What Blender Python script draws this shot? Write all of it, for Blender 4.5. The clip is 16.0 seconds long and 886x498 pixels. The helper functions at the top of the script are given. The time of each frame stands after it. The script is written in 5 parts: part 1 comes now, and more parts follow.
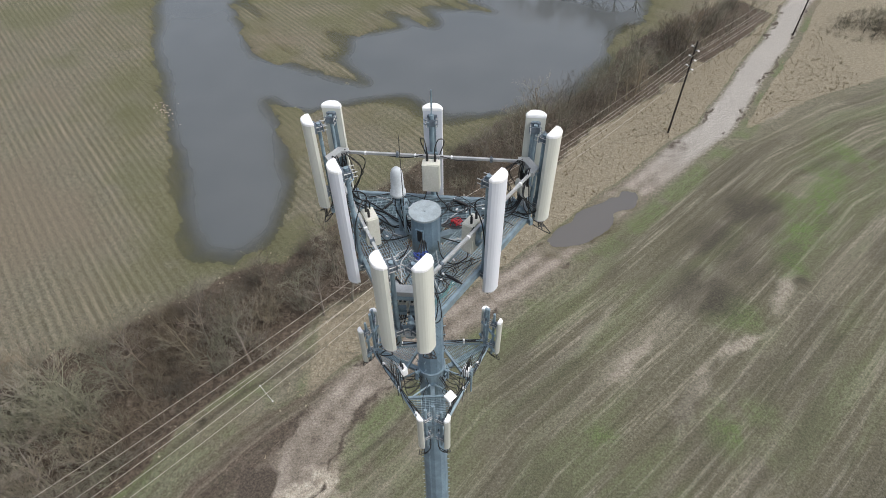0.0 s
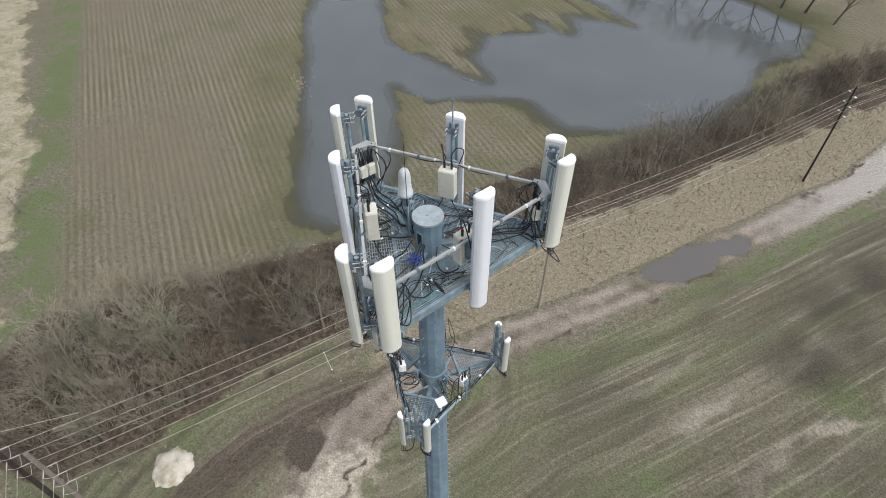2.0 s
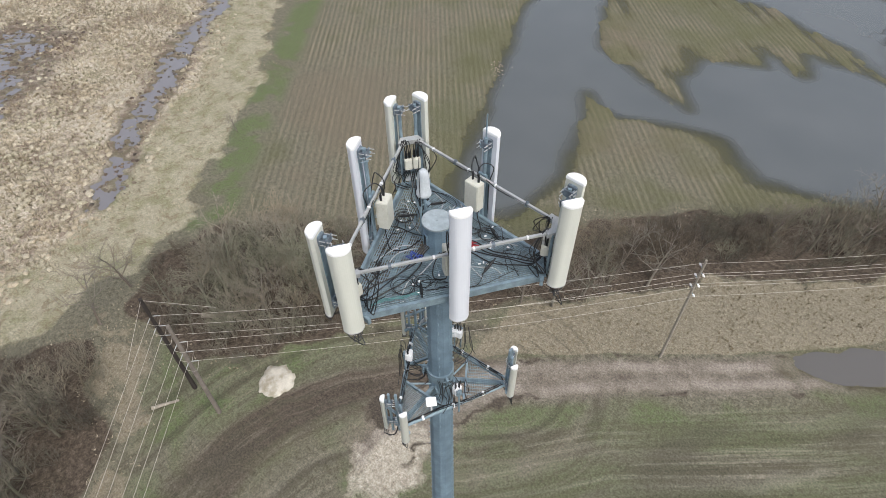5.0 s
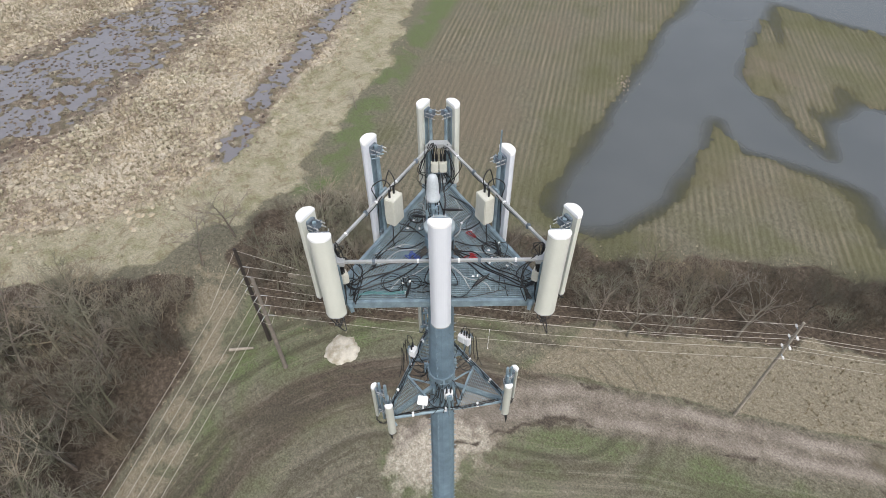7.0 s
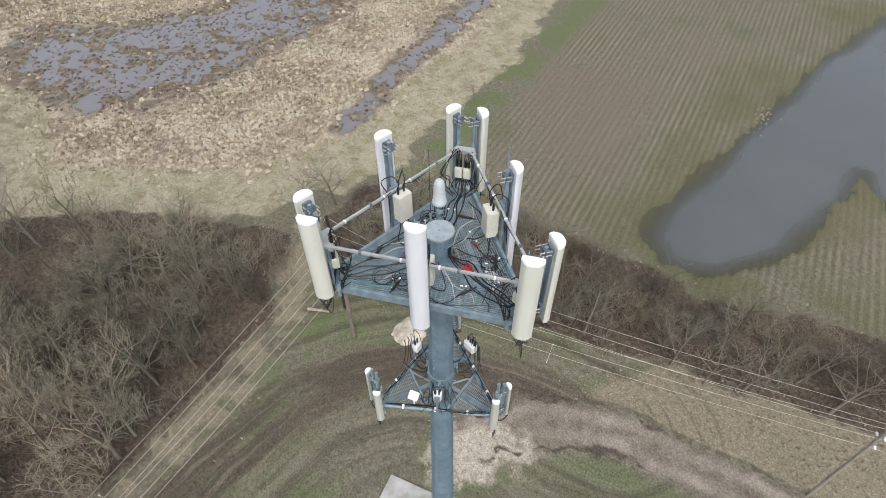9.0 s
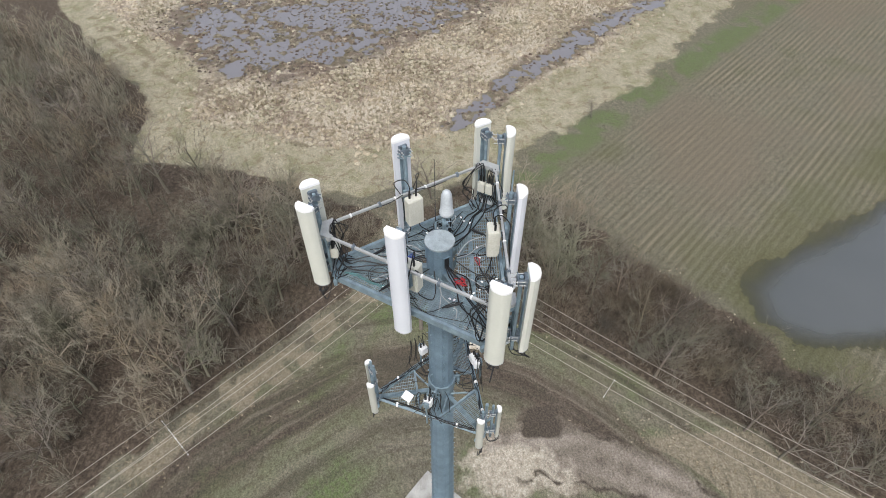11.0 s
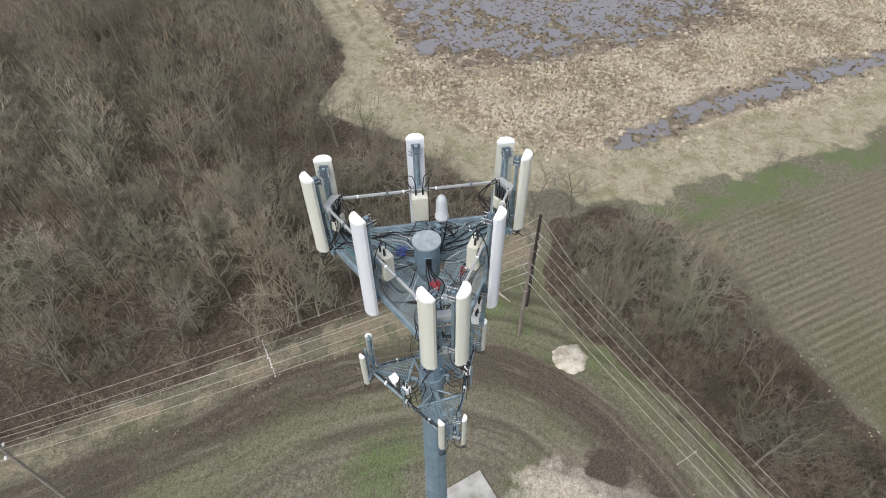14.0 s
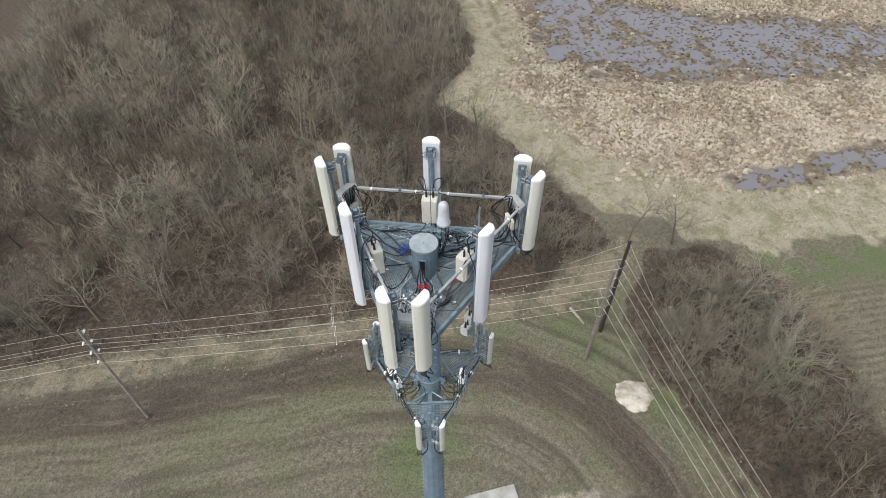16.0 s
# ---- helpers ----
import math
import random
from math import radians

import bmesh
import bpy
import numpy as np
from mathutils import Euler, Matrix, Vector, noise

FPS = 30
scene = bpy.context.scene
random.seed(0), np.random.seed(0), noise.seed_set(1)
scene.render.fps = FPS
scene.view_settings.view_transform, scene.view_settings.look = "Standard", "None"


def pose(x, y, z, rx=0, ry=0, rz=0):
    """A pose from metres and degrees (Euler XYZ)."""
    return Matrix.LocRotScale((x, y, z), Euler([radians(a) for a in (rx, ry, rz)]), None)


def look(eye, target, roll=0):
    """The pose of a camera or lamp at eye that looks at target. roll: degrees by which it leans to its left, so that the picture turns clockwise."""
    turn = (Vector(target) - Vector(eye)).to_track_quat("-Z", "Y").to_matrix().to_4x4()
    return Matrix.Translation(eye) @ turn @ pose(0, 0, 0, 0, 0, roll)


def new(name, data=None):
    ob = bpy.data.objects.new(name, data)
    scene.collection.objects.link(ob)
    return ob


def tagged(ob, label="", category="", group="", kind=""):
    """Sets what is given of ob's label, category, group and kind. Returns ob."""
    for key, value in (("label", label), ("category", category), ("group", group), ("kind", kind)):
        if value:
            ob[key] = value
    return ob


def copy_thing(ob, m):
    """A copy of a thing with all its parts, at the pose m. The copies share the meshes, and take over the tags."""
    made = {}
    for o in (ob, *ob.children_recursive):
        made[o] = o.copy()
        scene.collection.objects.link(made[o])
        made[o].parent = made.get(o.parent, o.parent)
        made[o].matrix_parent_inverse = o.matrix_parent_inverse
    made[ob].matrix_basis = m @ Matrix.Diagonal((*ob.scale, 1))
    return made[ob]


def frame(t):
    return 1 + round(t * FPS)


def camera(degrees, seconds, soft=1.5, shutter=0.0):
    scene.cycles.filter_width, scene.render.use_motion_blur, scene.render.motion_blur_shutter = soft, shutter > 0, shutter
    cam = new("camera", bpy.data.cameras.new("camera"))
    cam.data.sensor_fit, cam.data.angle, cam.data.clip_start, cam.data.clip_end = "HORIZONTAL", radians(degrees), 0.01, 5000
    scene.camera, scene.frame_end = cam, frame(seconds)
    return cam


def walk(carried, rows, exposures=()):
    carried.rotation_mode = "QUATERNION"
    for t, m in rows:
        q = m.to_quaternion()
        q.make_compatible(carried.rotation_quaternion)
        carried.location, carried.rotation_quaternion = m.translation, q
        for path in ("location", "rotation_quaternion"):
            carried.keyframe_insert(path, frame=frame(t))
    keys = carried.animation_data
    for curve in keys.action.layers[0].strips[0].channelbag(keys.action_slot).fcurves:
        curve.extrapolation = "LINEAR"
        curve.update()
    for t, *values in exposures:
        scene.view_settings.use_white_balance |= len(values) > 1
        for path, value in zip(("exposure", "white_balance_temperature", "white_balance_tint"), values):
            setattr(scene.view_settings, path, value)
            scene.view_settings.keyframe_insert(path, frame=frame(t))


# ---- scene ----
cam = camera(76.2, 16.0, soft=0.9)
PATH = [
    (0, (0.665, -7.021, 44.154), (0.592, -5.632, 42.717), -0.8),
    (0.5, (1.116, -6.982, 44.11), (0.958, -5.597, 42.675), -0.7),
    (1, (1.56, -6.954, 44.147), (1.312, -5.582, 42.713), -0.6),
    (1.5, (1.998, -6.802, 44.186), (1.658, -5.45, 42.752), -0.6),
    (2, (2.439, -6.676, 44.278), (2.007, -5.35, 42.845), -0.6),
    (2.5, (2.842, -6.494, 44.419), (2.326, -5.2, 42.984), -0.6),
    (3, (3.273, -6.308, 44.427), (2.668, -5.054, 42.991), -0.7),
    (3.5, (3.685, -6.116, 44.416), (2.992, -4.907, 42.981), -0.6),
    (4, (4.079, -5.863, 44.394), (3.306, -4.704, 42.959), -0.6),
    (4.5, (4.456, -5.592, 44.417), (3.606, -4.49, 42.981), -0.61),
    (5, (4.805, -5.286, 44.485), (3.885, -4.247, 43.045), -0.66),
    (5.5, (5.128, -4.955, 44.57), (4.143, -3.982, 43.127), -0.7),
    (6, (5.428, -4.609, 44.646), (4.385, -3.704, 43.199), -0.73),
    (6.5, (5.714, -4.255, 44.685), (4.616, -3.42, 43.237), -0.7),
    (7, (5.995, -3.944, 44.681), (4.844, -3.174, 43.239), -0.5),
    (7.5, (6.231, -3.551, 44.691), (5.036, -2.858, 43.245), -0.5),
    (8, (6.457, -3.116, 44.72), (5.218, -2.505, 43.273), -0.5),
    (8.5, (6.651, -2.671, 44.793), (5.374, -2.146, 43.346), -0.6),
    (9, (6.804, -2.234, 44.876), (5.501, -1.793, 43.424), -0.4),
    (9.5, (6.925, -1.783, 44.923), (5.596, -1.429, 43.471), -0.39),
    (10, (7.006, -1.34, 44.948), (5.654, -1.071, 43.499), -0.38),
    (10.5, (7.065, -0.895, 44.97), (5.696, -0.712, 43.524), -0.38),
    (11, (7.116, -0.435, 45.004), (5.734, -0.339, 43.56), -0.39),
    (11.5, (7.167, 0.057, 45.067), (5.783, 0.065, 43.624), -0.4),
    (12, (7.248, 0.559, 45.171), (5.867, 0.482, 43.727), -0.7),
    (12.5, (7.248, 1.092, 45.271), (5.878, 0.926, 43.824), -0.5),
    (13, (7.159, 1.623, 45.313), (5.805, 1.366, 43.864), -0.5),
    (13.5, (7.098, 2.112, 45.348), (5.763, 1.766, 43.899), -0.6),
    (14, (6.976, 2.606, 45.37), (5.665, 2.177, 43.922), -0.6),
    (14.5, (6.837, 3.09, 45.35), (5.557, 2.576, 43.902), -0.7),
    (15, (6.614, 3.545, 45.37), (5.37, 2.945, 43.922), -0.7),
    (15.5, (6.362, 3.983, 45.404), (5.162, 3.304, 43.955), -0.7),
    (16, (6.042, 4.392, 45.486), (4.89, 3.638, 44.036), -0.4),
]
walk(cam, [(t, look(eye, target, roll)) for t, eye, target, roll in PATH])

# ---- light: bright overcast ----
world = bpy.data.worlds.new("overcast_sky")
scene.world = world
world.use_nodes = True
wn, wl = world.node_tree.nodes, world.node_tree.links
sky = wn.new("ShaderNodeTexSky")
sky.sky_type, sky.sun_disc = "NISHITA", False
sky.sun_elevation, sky.sun_rotation = radians(56), radians(105)
sky.air_density, sky.dust_density, sky.ozone_density = 1.0, 4.0, 1.0
grey = wn.new("ShaderNodeHueSaturation")
grey.inputs["Saturation"].default_value = 0.5
wl.new(sky.outputs[0], grey.inputs["Color"])
wl.new(grey.outputs[0], wn["Background"].inputs["Color"])
wn["Background"].inputs["Strength"].default_value = 0.15
sun_data = bpy.data.lights.new("sun", "SUN")
sun_data.energy, sun_data.angle, sun_data.color = 1.15, radians(45), (1.0, 0.97, 0.93)
sun = new("sun", sun_data)
sun.matrix_world = look((55, -15, 85), (0, 0, 0))
scene.view_settings.exposure = 0.36


# ---- materials ----
def shader(name):
    m = bpy.data.materials.new(name)
    m.use_nodes = True
    return m, m.node_tree.nodes, m.node_tree.links, m.node_tree.nodes["Principled BSDF"]


def ramp_node(nodes, stops):
    r = nodes.new("ShaderNodeValToRGB")
    while len(r.color_ramp.elements) < len(stops):
        r.color_ramp.elements.new(0.5)
    for e, (p, c) in zip(r.color_ramp.elements, stops):
        e.position, e.color = p, (*c, 1)
    return r


def surface(name, base, rough=0.6, metal=0.0, vary=0.15, scale=3.0, fine=40.0, bump=0.2, stain=None, island=False, grain=0.25):
    """A surface with cloudy wear at one scale and grain at another."""
    m, n, l, b = shader(name)
    co = n.new("ShaderNodeTexCoord")
    big, small = n.new("ShaderNodeTexNoise"), n.new("ShaderNodeTexNoise")
    big.inputs["Scale"].default_value, small.inputs["Scale"].default_value = scale, fine
    big.inputs["Detail"].default_value = 6
    for q in (big, small):
        l.new(co.outputs["Object"], q.inputs["Vector"])
    dark = tuple(c * (1 - vary) for c in base)
    light = tuple(min(1, c * (1 + vary)) for c in base)
    r = ramp_node(n, [(0.3, stain or dark), (0.55, base), (0.75, light)])
    l.new(big.outputs["Fac"], r.inputs[0])
    mix = n.new("ShaderNodeMix")
    mix.data_type, mix.blend_type = "RGBA", "OVERLAY"
    mix.inputs[0].default_value = grain
    l.new(r.outputs[0], mix.inputs[6])
    l.new(small.outputs["Fac"], mix.inputs[7])
    out = mix.outputs[2]
    if island:
        geo = n.new("ShaderNodeNewGeometry")
        hsv = n.new("ShaderNodeHueSaturation")
        mr = n.new("ShaderNodeMapRange")
        mr.inputs[3].default_value, mr.inputs[4].default_value = 0.55, 1.5
        l.new(geo.outputs["Random Per Island"], mr.inputs[0])
        l.new(mr.outputs[0], hsv.inputs["Value"])
        l.new(out, hsv.inputs["Color"])
        out = hsv.outputs[0]
    l.new(out, b.inputs["Base Color"])
    b.inputs["Roughness"].default_value, b.inputs["Metallic"].default_value = rough, metal
    if bump:
        bp = n.new("ShaderNodeBump")
        bp.inputs["Strength"].default_value, bp.inputs["Distance"].default_value = bump, 0.01
        l.new(small.outputs["Fac"], bp.inputs["Height"])
        l.new(bp.outputs[0], b.inputs["Normal"])
    return m


GALV = surface("galvanised_steel", (0.245, 0.33, 0.385), 0.45, 0.3, 0.3, 6, 60, 0.1)
RAILSTEEL = surface("pale_galvanised_rail", (0.46, 0.475, 0.48), 0.45, 0.3, 0.15, 5, 60, 0.1)
BRACKET = surface("dull_bracket_steel", (0.17, 0.21, 0.25), 0.5, 0.3, 0.35, 12, 80, 0.15)
POLE_STEEL = surface("weathered_pole_steel", (0.19, 0.275, 0.345), 0.5, 0.2, 0.28, 2.2, 30, 0.12)
CAP_STEEL = surface("cap_steel", (0.38, 0.44, 0.47), 0.5, 0.2, 0.25, 6, 50, 0.1)
GRATE = surface("grating_steel", (0.27, 0.36, 0.41), 0.55, 0.3, 0.3, 5, 60, 0.1)
CREAM = surface("cream_radome", (0.63, 0.645, 0.585), 0.45, 0, 0.05, 1.2, 25, 0.03, grain=0.06)
WHITE = surface("white_radome", (0.70, 0.73, 0.79), 0.4, 0, 0.04, 1.2, 25, 0.03, grain=0.06)
ENDCAP = surface("white_end_cap", (0.88, 0.89, 0.90), 0.4, 0, 0.04, 2, 30, 0.03, grain=0.06)
GREYCAP = surface("grey_end_cap", (0.45, 0.46, 0.46), 0.5, 0, 0.08, 3, 30, 0.03)
CREAMGREY = surface("aged_cream_radome", (0.50, 0.51, 0.46), 0.5, 0, 0.08, 1.5, 25, 0.03, grain=0.06)
BOXPAINT = surface("cream_cast_housing", (0.62, 0.62, 0.55), 0.5, 0, 0.07, 3, 30, 0.05)
DOME = surface("grey_dome_plastic", (0.46, 0.50, 0.53), 0.45, 0, 0.06, 3, 30, 0.03)
BLACK = surface("black_cable_jacket", (0.012, 0.013, 0.015), 0.45, 0, 0.2, 5, 60, 0)
RED = surface("red_cable", (0.42, 0.03, 0.04), 0.5, 0, 0.15, 5, 60, 0)
BLUE = surface("blue_cable", (0.04, 0.08, 0.35), 0.5, 0, 0.15, 5, 60, 0)
TEAL = surface("teal_rope", (0.10, 0.23, 0.24), 0.7, 0, 0.2, 5, 60, 0)
GREYCABLE = surface("grey_cable", (0.45, 0.48, 0.50), 0.5, 0, 0.15, 5, 60, 0)
WOOD_DARK = surface("dark_creosoted_pole", (0.035, 0.028, 0.024), 0.85, 0, 0.3, 2, 30, 0.4)
WOOD_LINE = surface("pale_dry_pole", (0.31, 0.28, 0.235), 0.85, 0, 0.2, 2, 30, 0.4)
WOOD_GREY = surface("weathered_grey_pole", (0.20, 0.175, 0.15), 0.85, 0, 0.25, 2, 30, 0.4)
WIRE = surface("aluminium_wire", (0.56, 0.52, 0.46), 0.5, 0.2, 0.1, 2, 20, 0)
PORCELAIN = surface("white_insulator", (0.80, 0.80, 0.80), 0.3, 0, 0.05, 5, 30, 0)


def ground_material():
    m, n, l, b = shader("field_and_track_soil")
    geo = n.new("ShaderNodeNewGeometry")

    def att(name):
        a = n.new("ShaderNodeAttribute")
        a.attribute_name = name
        return a.outputs["Fac"]

    def tex(scale, detail=8, rough=0.6, distort=0.0, vec=None):
        t = n.new("ShaderNodeTexNoise")
        t.inputs["Scale"].default_value, t.inputs["Detail"].default_value = scale, detail
        t.inputs["Roughness"].default_value, t.inputs["Distortion"].default_value = rough, distort
        l.new(vec or geo.outputs["Position"], t.inputs["Vector"])
        return t.outputs["Fac"]

    def mul(a, v):
        q = n.new("ShaderNodeMath")
        q.operation = "MULTIPLY"
        l.new(a, q.inputs[0])
        if isinstance(v, float):
            q.inputs[1].default_value = v
        else:
            l.new(v, q.inputs[1])
        return q.outputs[0]

    def mapr(a, lo, hi):
        q = n.new("ShaderNodeMapRange")
        q.inputs[1].default_value, q.inputs[2].default_value = lo, hi
        l.new(a, q.inputs[0])
        return q.outputs[0]

    def blend(f, a, c, mode="MIX"):
        q = n.new("ShaderNodeMix")
        q.data_type, q.blend_type = "RGBA", mode
        if isinstance(f, float):
            q.inputs[0].default_value = f
        else:
            l.new(f, q.inputs[0])
        for s, v in ((q.inputs[6], a), (q.inputs[7], c)):
            if isinstance(v, tuple):
                s.default_value = (*v, 1)
            else:
                l.new(v, s)
        return q.outputs[2]

    def edge(mask, noise_out, amount=0.5, soft=0.12):
        """The mask, broken up by a noise along its border."""
        q = n.new("ShaderNodeMath")
        q.operation = "MULTIPLY_ADD"
        l.new(noise_out, q.inputs[0])
        q.inputs[1].default_value = amount
        l.new(mask, q.inputs[2])
        c = 0.5 + amount * 0.5
        return mapr(q.outputs[0], c - soft, c + soft)

    patches, mid, grain, tuft = tex(0.12), tex(0.7), tex(6.0, 6, 0.7), tex(2.2, 8, 0.72)
    # rows of the stubble field
    rot = n.new("ShaderNodeVectorRotate")
    rot.inputs["Angle"].default_value = radians(48)
    l.new(geo.outputs["Position"], rot.inputs["Vector"])
    stretch = n.new("ShaderNodeMapping")
    stretch.inputs["Scale"].default_value = (0.06, 1.0, 1.0)
    l.new(rot.outputs[0], stretch.inputs["Vector"])
    wave = n.new("ShaderNodeTexWave")
    wave.bands_direction = "Y"
    wave.inputs["Scale"].default_value = 0.314 / 0.84
    wave.inputs["Distortion"].default_value, wave.inputs["Detail"].default_value = 0.7, 2
    wave.inputs["Detail Scale"].default_value = 0.7
    l.new(rot.outputs[0], wave.inputs["Vector"])
    streak = tex(1.1, 6, 0.7, 0.0, stretch.outputs[0])
    # base: thin winter field, from tan soil to faded green
    field = ramp_node(n, [(0.30, (0.080, 0.079, 0.052)), (0.45, (0.136, 0.127, 0.092)), (0.60, (0.188, 0.174, 0.132)), (0.76, (0.26, 0.237, 0.186))])
    l.new(tuft, field.inputs[0])
    col = blend(mul(mapr(patches, 0.45, 0.62), 0.45), field.outputs[0], (0.132, 0.122, 0.080))
    rows = mul(mapr(wave.outputs["Fac"], 0.35, 0.95), mapr(streak, 0.32, 0.62))
    col = blend(mul(mul(mul(rows, 0.62), mapr(patches, 0.32, 0.62)), att("crop")), col, (0.29, 0.252, 0.188))
    furrow = mapr(wave.outputs["Fac"], 0.42, 0.1)
    col = blend(mul(mul(mul(furrow, 0.33), mapr(streak, 0.3, 0.6)), att("crop")), col, (0.072, 0.070, 0.045))
    # broad brown and olive stretches of the stubble field
    wide = tex(0.045, 4, 0.55)
    col = blend(mul(mul(mapr(wide, 0.50, 0.60), 0.55), att("crop")), col, (0.165, 0.138, 0.102))
    col = blend(mul(mul(mapr(wide, 0.47, 0.38), 0.55), att("crop")), col, (0.105, 0.112, 0.056))
    # bands of the field east of the track
    col = blend(mul(att("wash"), 0.6), col, (0.110, 0.112, 0.056))
    col = blend(mul(att("east"), 0.55), col, (0.100, 0.096, 0.064))
    col = blend(mul(att("band"), mul(mapr(tuft, 0.2, 0.62), 0.55)), col, (0.245, 0.222, 0.178))

    def lines(name, scale, slow):
        """Fine tyre and drill lines that follow a curve of the field."""
        sep = n.new("ShaderNodeSeparateXYZ")
        l.new(geo.outputs["Position"], sep.inputs[0])
        add = n.new("ShaderNodeMath")
        l.new(sep.outputs[0], add.inputs[0]), l.new(sep.outputs[1], add.inputs[1])
        add.operation = "ADD" if name == "across" else "SUBTRACT"
        xyz = n.new("ShaderNodeCombineXYZ")
        l.new(mul(att(name), scale), xyz.inputs[0]), l.new(mul(add.outputs[0], slow), xyz.inputs[1])
        return tex(1.0, 5, 0.62, 0.0, xyz.outputs[0])

    drill = lines("across", 1.9, 0.04)
    col = blend(mul(mul(mapr(drill, 0.53, 0.68), att("east")), mapr(tuft, 0.25, 0.55)), col, (0.27, 0.245, 0.195))
    col = blend(mul(mul(mapr(drill, 0.46, 0.33), att("east")), 0.45), col, (0.058, 0.054, 0.035))
    col = blend(mul(att("bare"), mapr(tuft, 0.22, 0.55)), col, (0.29, 0.262, 0.215))
    col = blend(mul(att("lush"), mapr(tuft, 0.3, 0.55)), col, (0.104, 0.148, 0.055))
    col = blend(mul(mul(att("damp"), 0.85), mapr(tuft, 0.15, 0.5)), col, (0.066, 0.060, 0.046))
    # dry tussock meadow, brush floor, verge
    straw = ramp_node(n, [(0.26, (0.17, 0.135, 0.100)), (0.38, (0.33, 0.282, 0.215)), (0.50, (0.455, 0.405, 0.325)), (0.72, (0.57, 0.52, 0.43))])
    l.new(tuft, straw.inputs[0])
    meadow = blend(mapr(patches, 0.42, 0.6), straw.outputs[0], (0.62, 0.56, 0.47), "MULTIPLY")
    verge = ramp_node(n, [(0.25, (0.245, 0.222, 0.155)), (0.42, (0.315, 0.288, 0.208)), (0.56, (0.365, 0.335, 0.25)), (0.74, (0.42, 0.385, 0.295))])
    l.new(tuft, verge.inputs[0])
    col = blend(edge(att("straw"), mid), col, blend(0.35, straw.outputs[0], meadow))
    low = mul(mul(att("straw"), mapr(patches, 0.48, 0.52)), mapr(mid, 0.38, 0.58))
    col = blend(mul(mul(att("rim"), mapr(mid, 0.30, 0.52)), 0.85), col, (0.120, 0.092, 0.076))
    col = blend(mul(low, 0.8), col, (0.165, 0.125, 0.095))
    mown = blend(mul(mapr(tex(0.30, 6, 0.7), 0.46, 0.60), 0.8), verge.outputs[0], (0.215, 0.212, 0.125))
    mown = blend(mul(mapr(tex(0.75, 7, 0.75, 0.8), 0.52, 0.62), 0.75), mown, (0.195, 0.158, 0.105))
    col = blend(edge(att("meadow"), mid), col, mown)
    col = blend(mul(att("cart"), 0.6), col, (0.155, 0.125, 0.085))
    side = ramp_node(n, [(0.28, (0.155, 0.135, 0.094)), (0.42, (0.205, 0.180, 0.130)), (0.56, (0.25, 0.222, 0.165)), (0.74, (0.31, 0.278, 0.212))])
    l.new(tuft, side.inputs[0])
    col = blend(edge(att("verge"), mid), col, side.outputs[0])
    col = blend(edge(att("dirt"), mid, 0.7, 0.25), col, blend(mapr(tuft, 0.3, 0.68), (0.125, 0.104, 0.082), (0.27, 0.232, 0.19)))
    col = blend(mul(att("trail"), mapr(mid, 0.10, 0.45)), col, blend(mapr(tuft, 0.35, 0.68), (0.058, 0.046, 0.036), (0.122, 0.099, 0.078)))
    wheel = lines("loop", 1.2, 0.09)
    ring = mapr(att("loop"), 13.0, 8.0)
    plain = mapr(att("wood"), 0.4, 0.0)
    col = blend(mul(mul(mul(mapr(wheel, 0.54, 0.66), ring), plain), 0.42), col, (0.235, 0.205, 0.158))
    col = blend(mul(mul(mul(mapr(wheel, 0.46, 0.35), ring), plain), 0.42), col, (0.066, 0.056, 0.042))
    # brown brush floor, toned darker to put depth into gaps between the bushes
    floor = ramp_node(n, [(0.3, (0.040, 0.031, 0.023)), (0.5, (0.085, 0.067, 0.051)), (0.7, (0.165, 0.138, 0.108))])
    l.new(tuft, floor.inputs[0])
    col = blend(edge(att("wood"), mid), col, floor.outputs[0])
    # track, sand and mud
    track = ramp_node(n, [(0.3, (0.125, 0.105, 0.084)), (0.5, (0.185, 0.160, 0.130)), (0.7, (0.265, 0.235, 0.198))])
    l.new(mid, track.inputs[0])
    gravel = blend(mapr(grain, 0.3, 0.7), (0.27, 0.255, 0.232), (0.40, 0.378, 0.345))
    col = blend(edge(att("road"), tuft, 0.6, 0.14), col, blend(att("pale"), blend(mul(att("rut"), 0.55), track.outputs[0], (0.36, 0.322, 0.278)), gravel))
    col = blend(edge(att("sand"), mid, 0.9, 0.12), col, blend(mapr(tuft, 0.35, 0.65), (0.29, 0.25, 0.195), (0.54, 0.50, 0.42)))
    col = blend(edge(att("mud"), mid, 0.6, 0.15), col, blend(grain, (0.045, 0.037, 0.030), (0.12, 0.10, 0.08)))
    # grain over everything
    col = blend(0.85, col, mapr(grain, 0.12, 0.88), "OVERLAY")
    col = blend(0.5, col, mapr(tex(17.0, 3, 0.6), 0.1, 0.9), "OVERLAY")
    # wet silt below the water line
    sep = n.new("ShaderNodeSeparateXYZ")
    l.new(geo.outputs["Position"], sep.inputs[0])
    wet = mapr(sep.outputs["Z"], 0.0, -0.10)
    col = blend(mul(wet, 0.65), col, (0.088, 0.086, 0.044))
    l.new(col, b.inputs["Base Color"])
    b.inputs["Roughness"].default_value = 0.95
    b.inputs["Specular IOR Level"].default_value = 0.2
    bp = n.new("ShaderNodeBump")
    bp.inputs["Strength"].default_value, bp.inputs["Distance"].default_value = 0.8, 0.2
    l.new(tuft, bp.inputs["Height"])
    l.new(bp.outputs[0], b.inputs["Normal"])
    return m


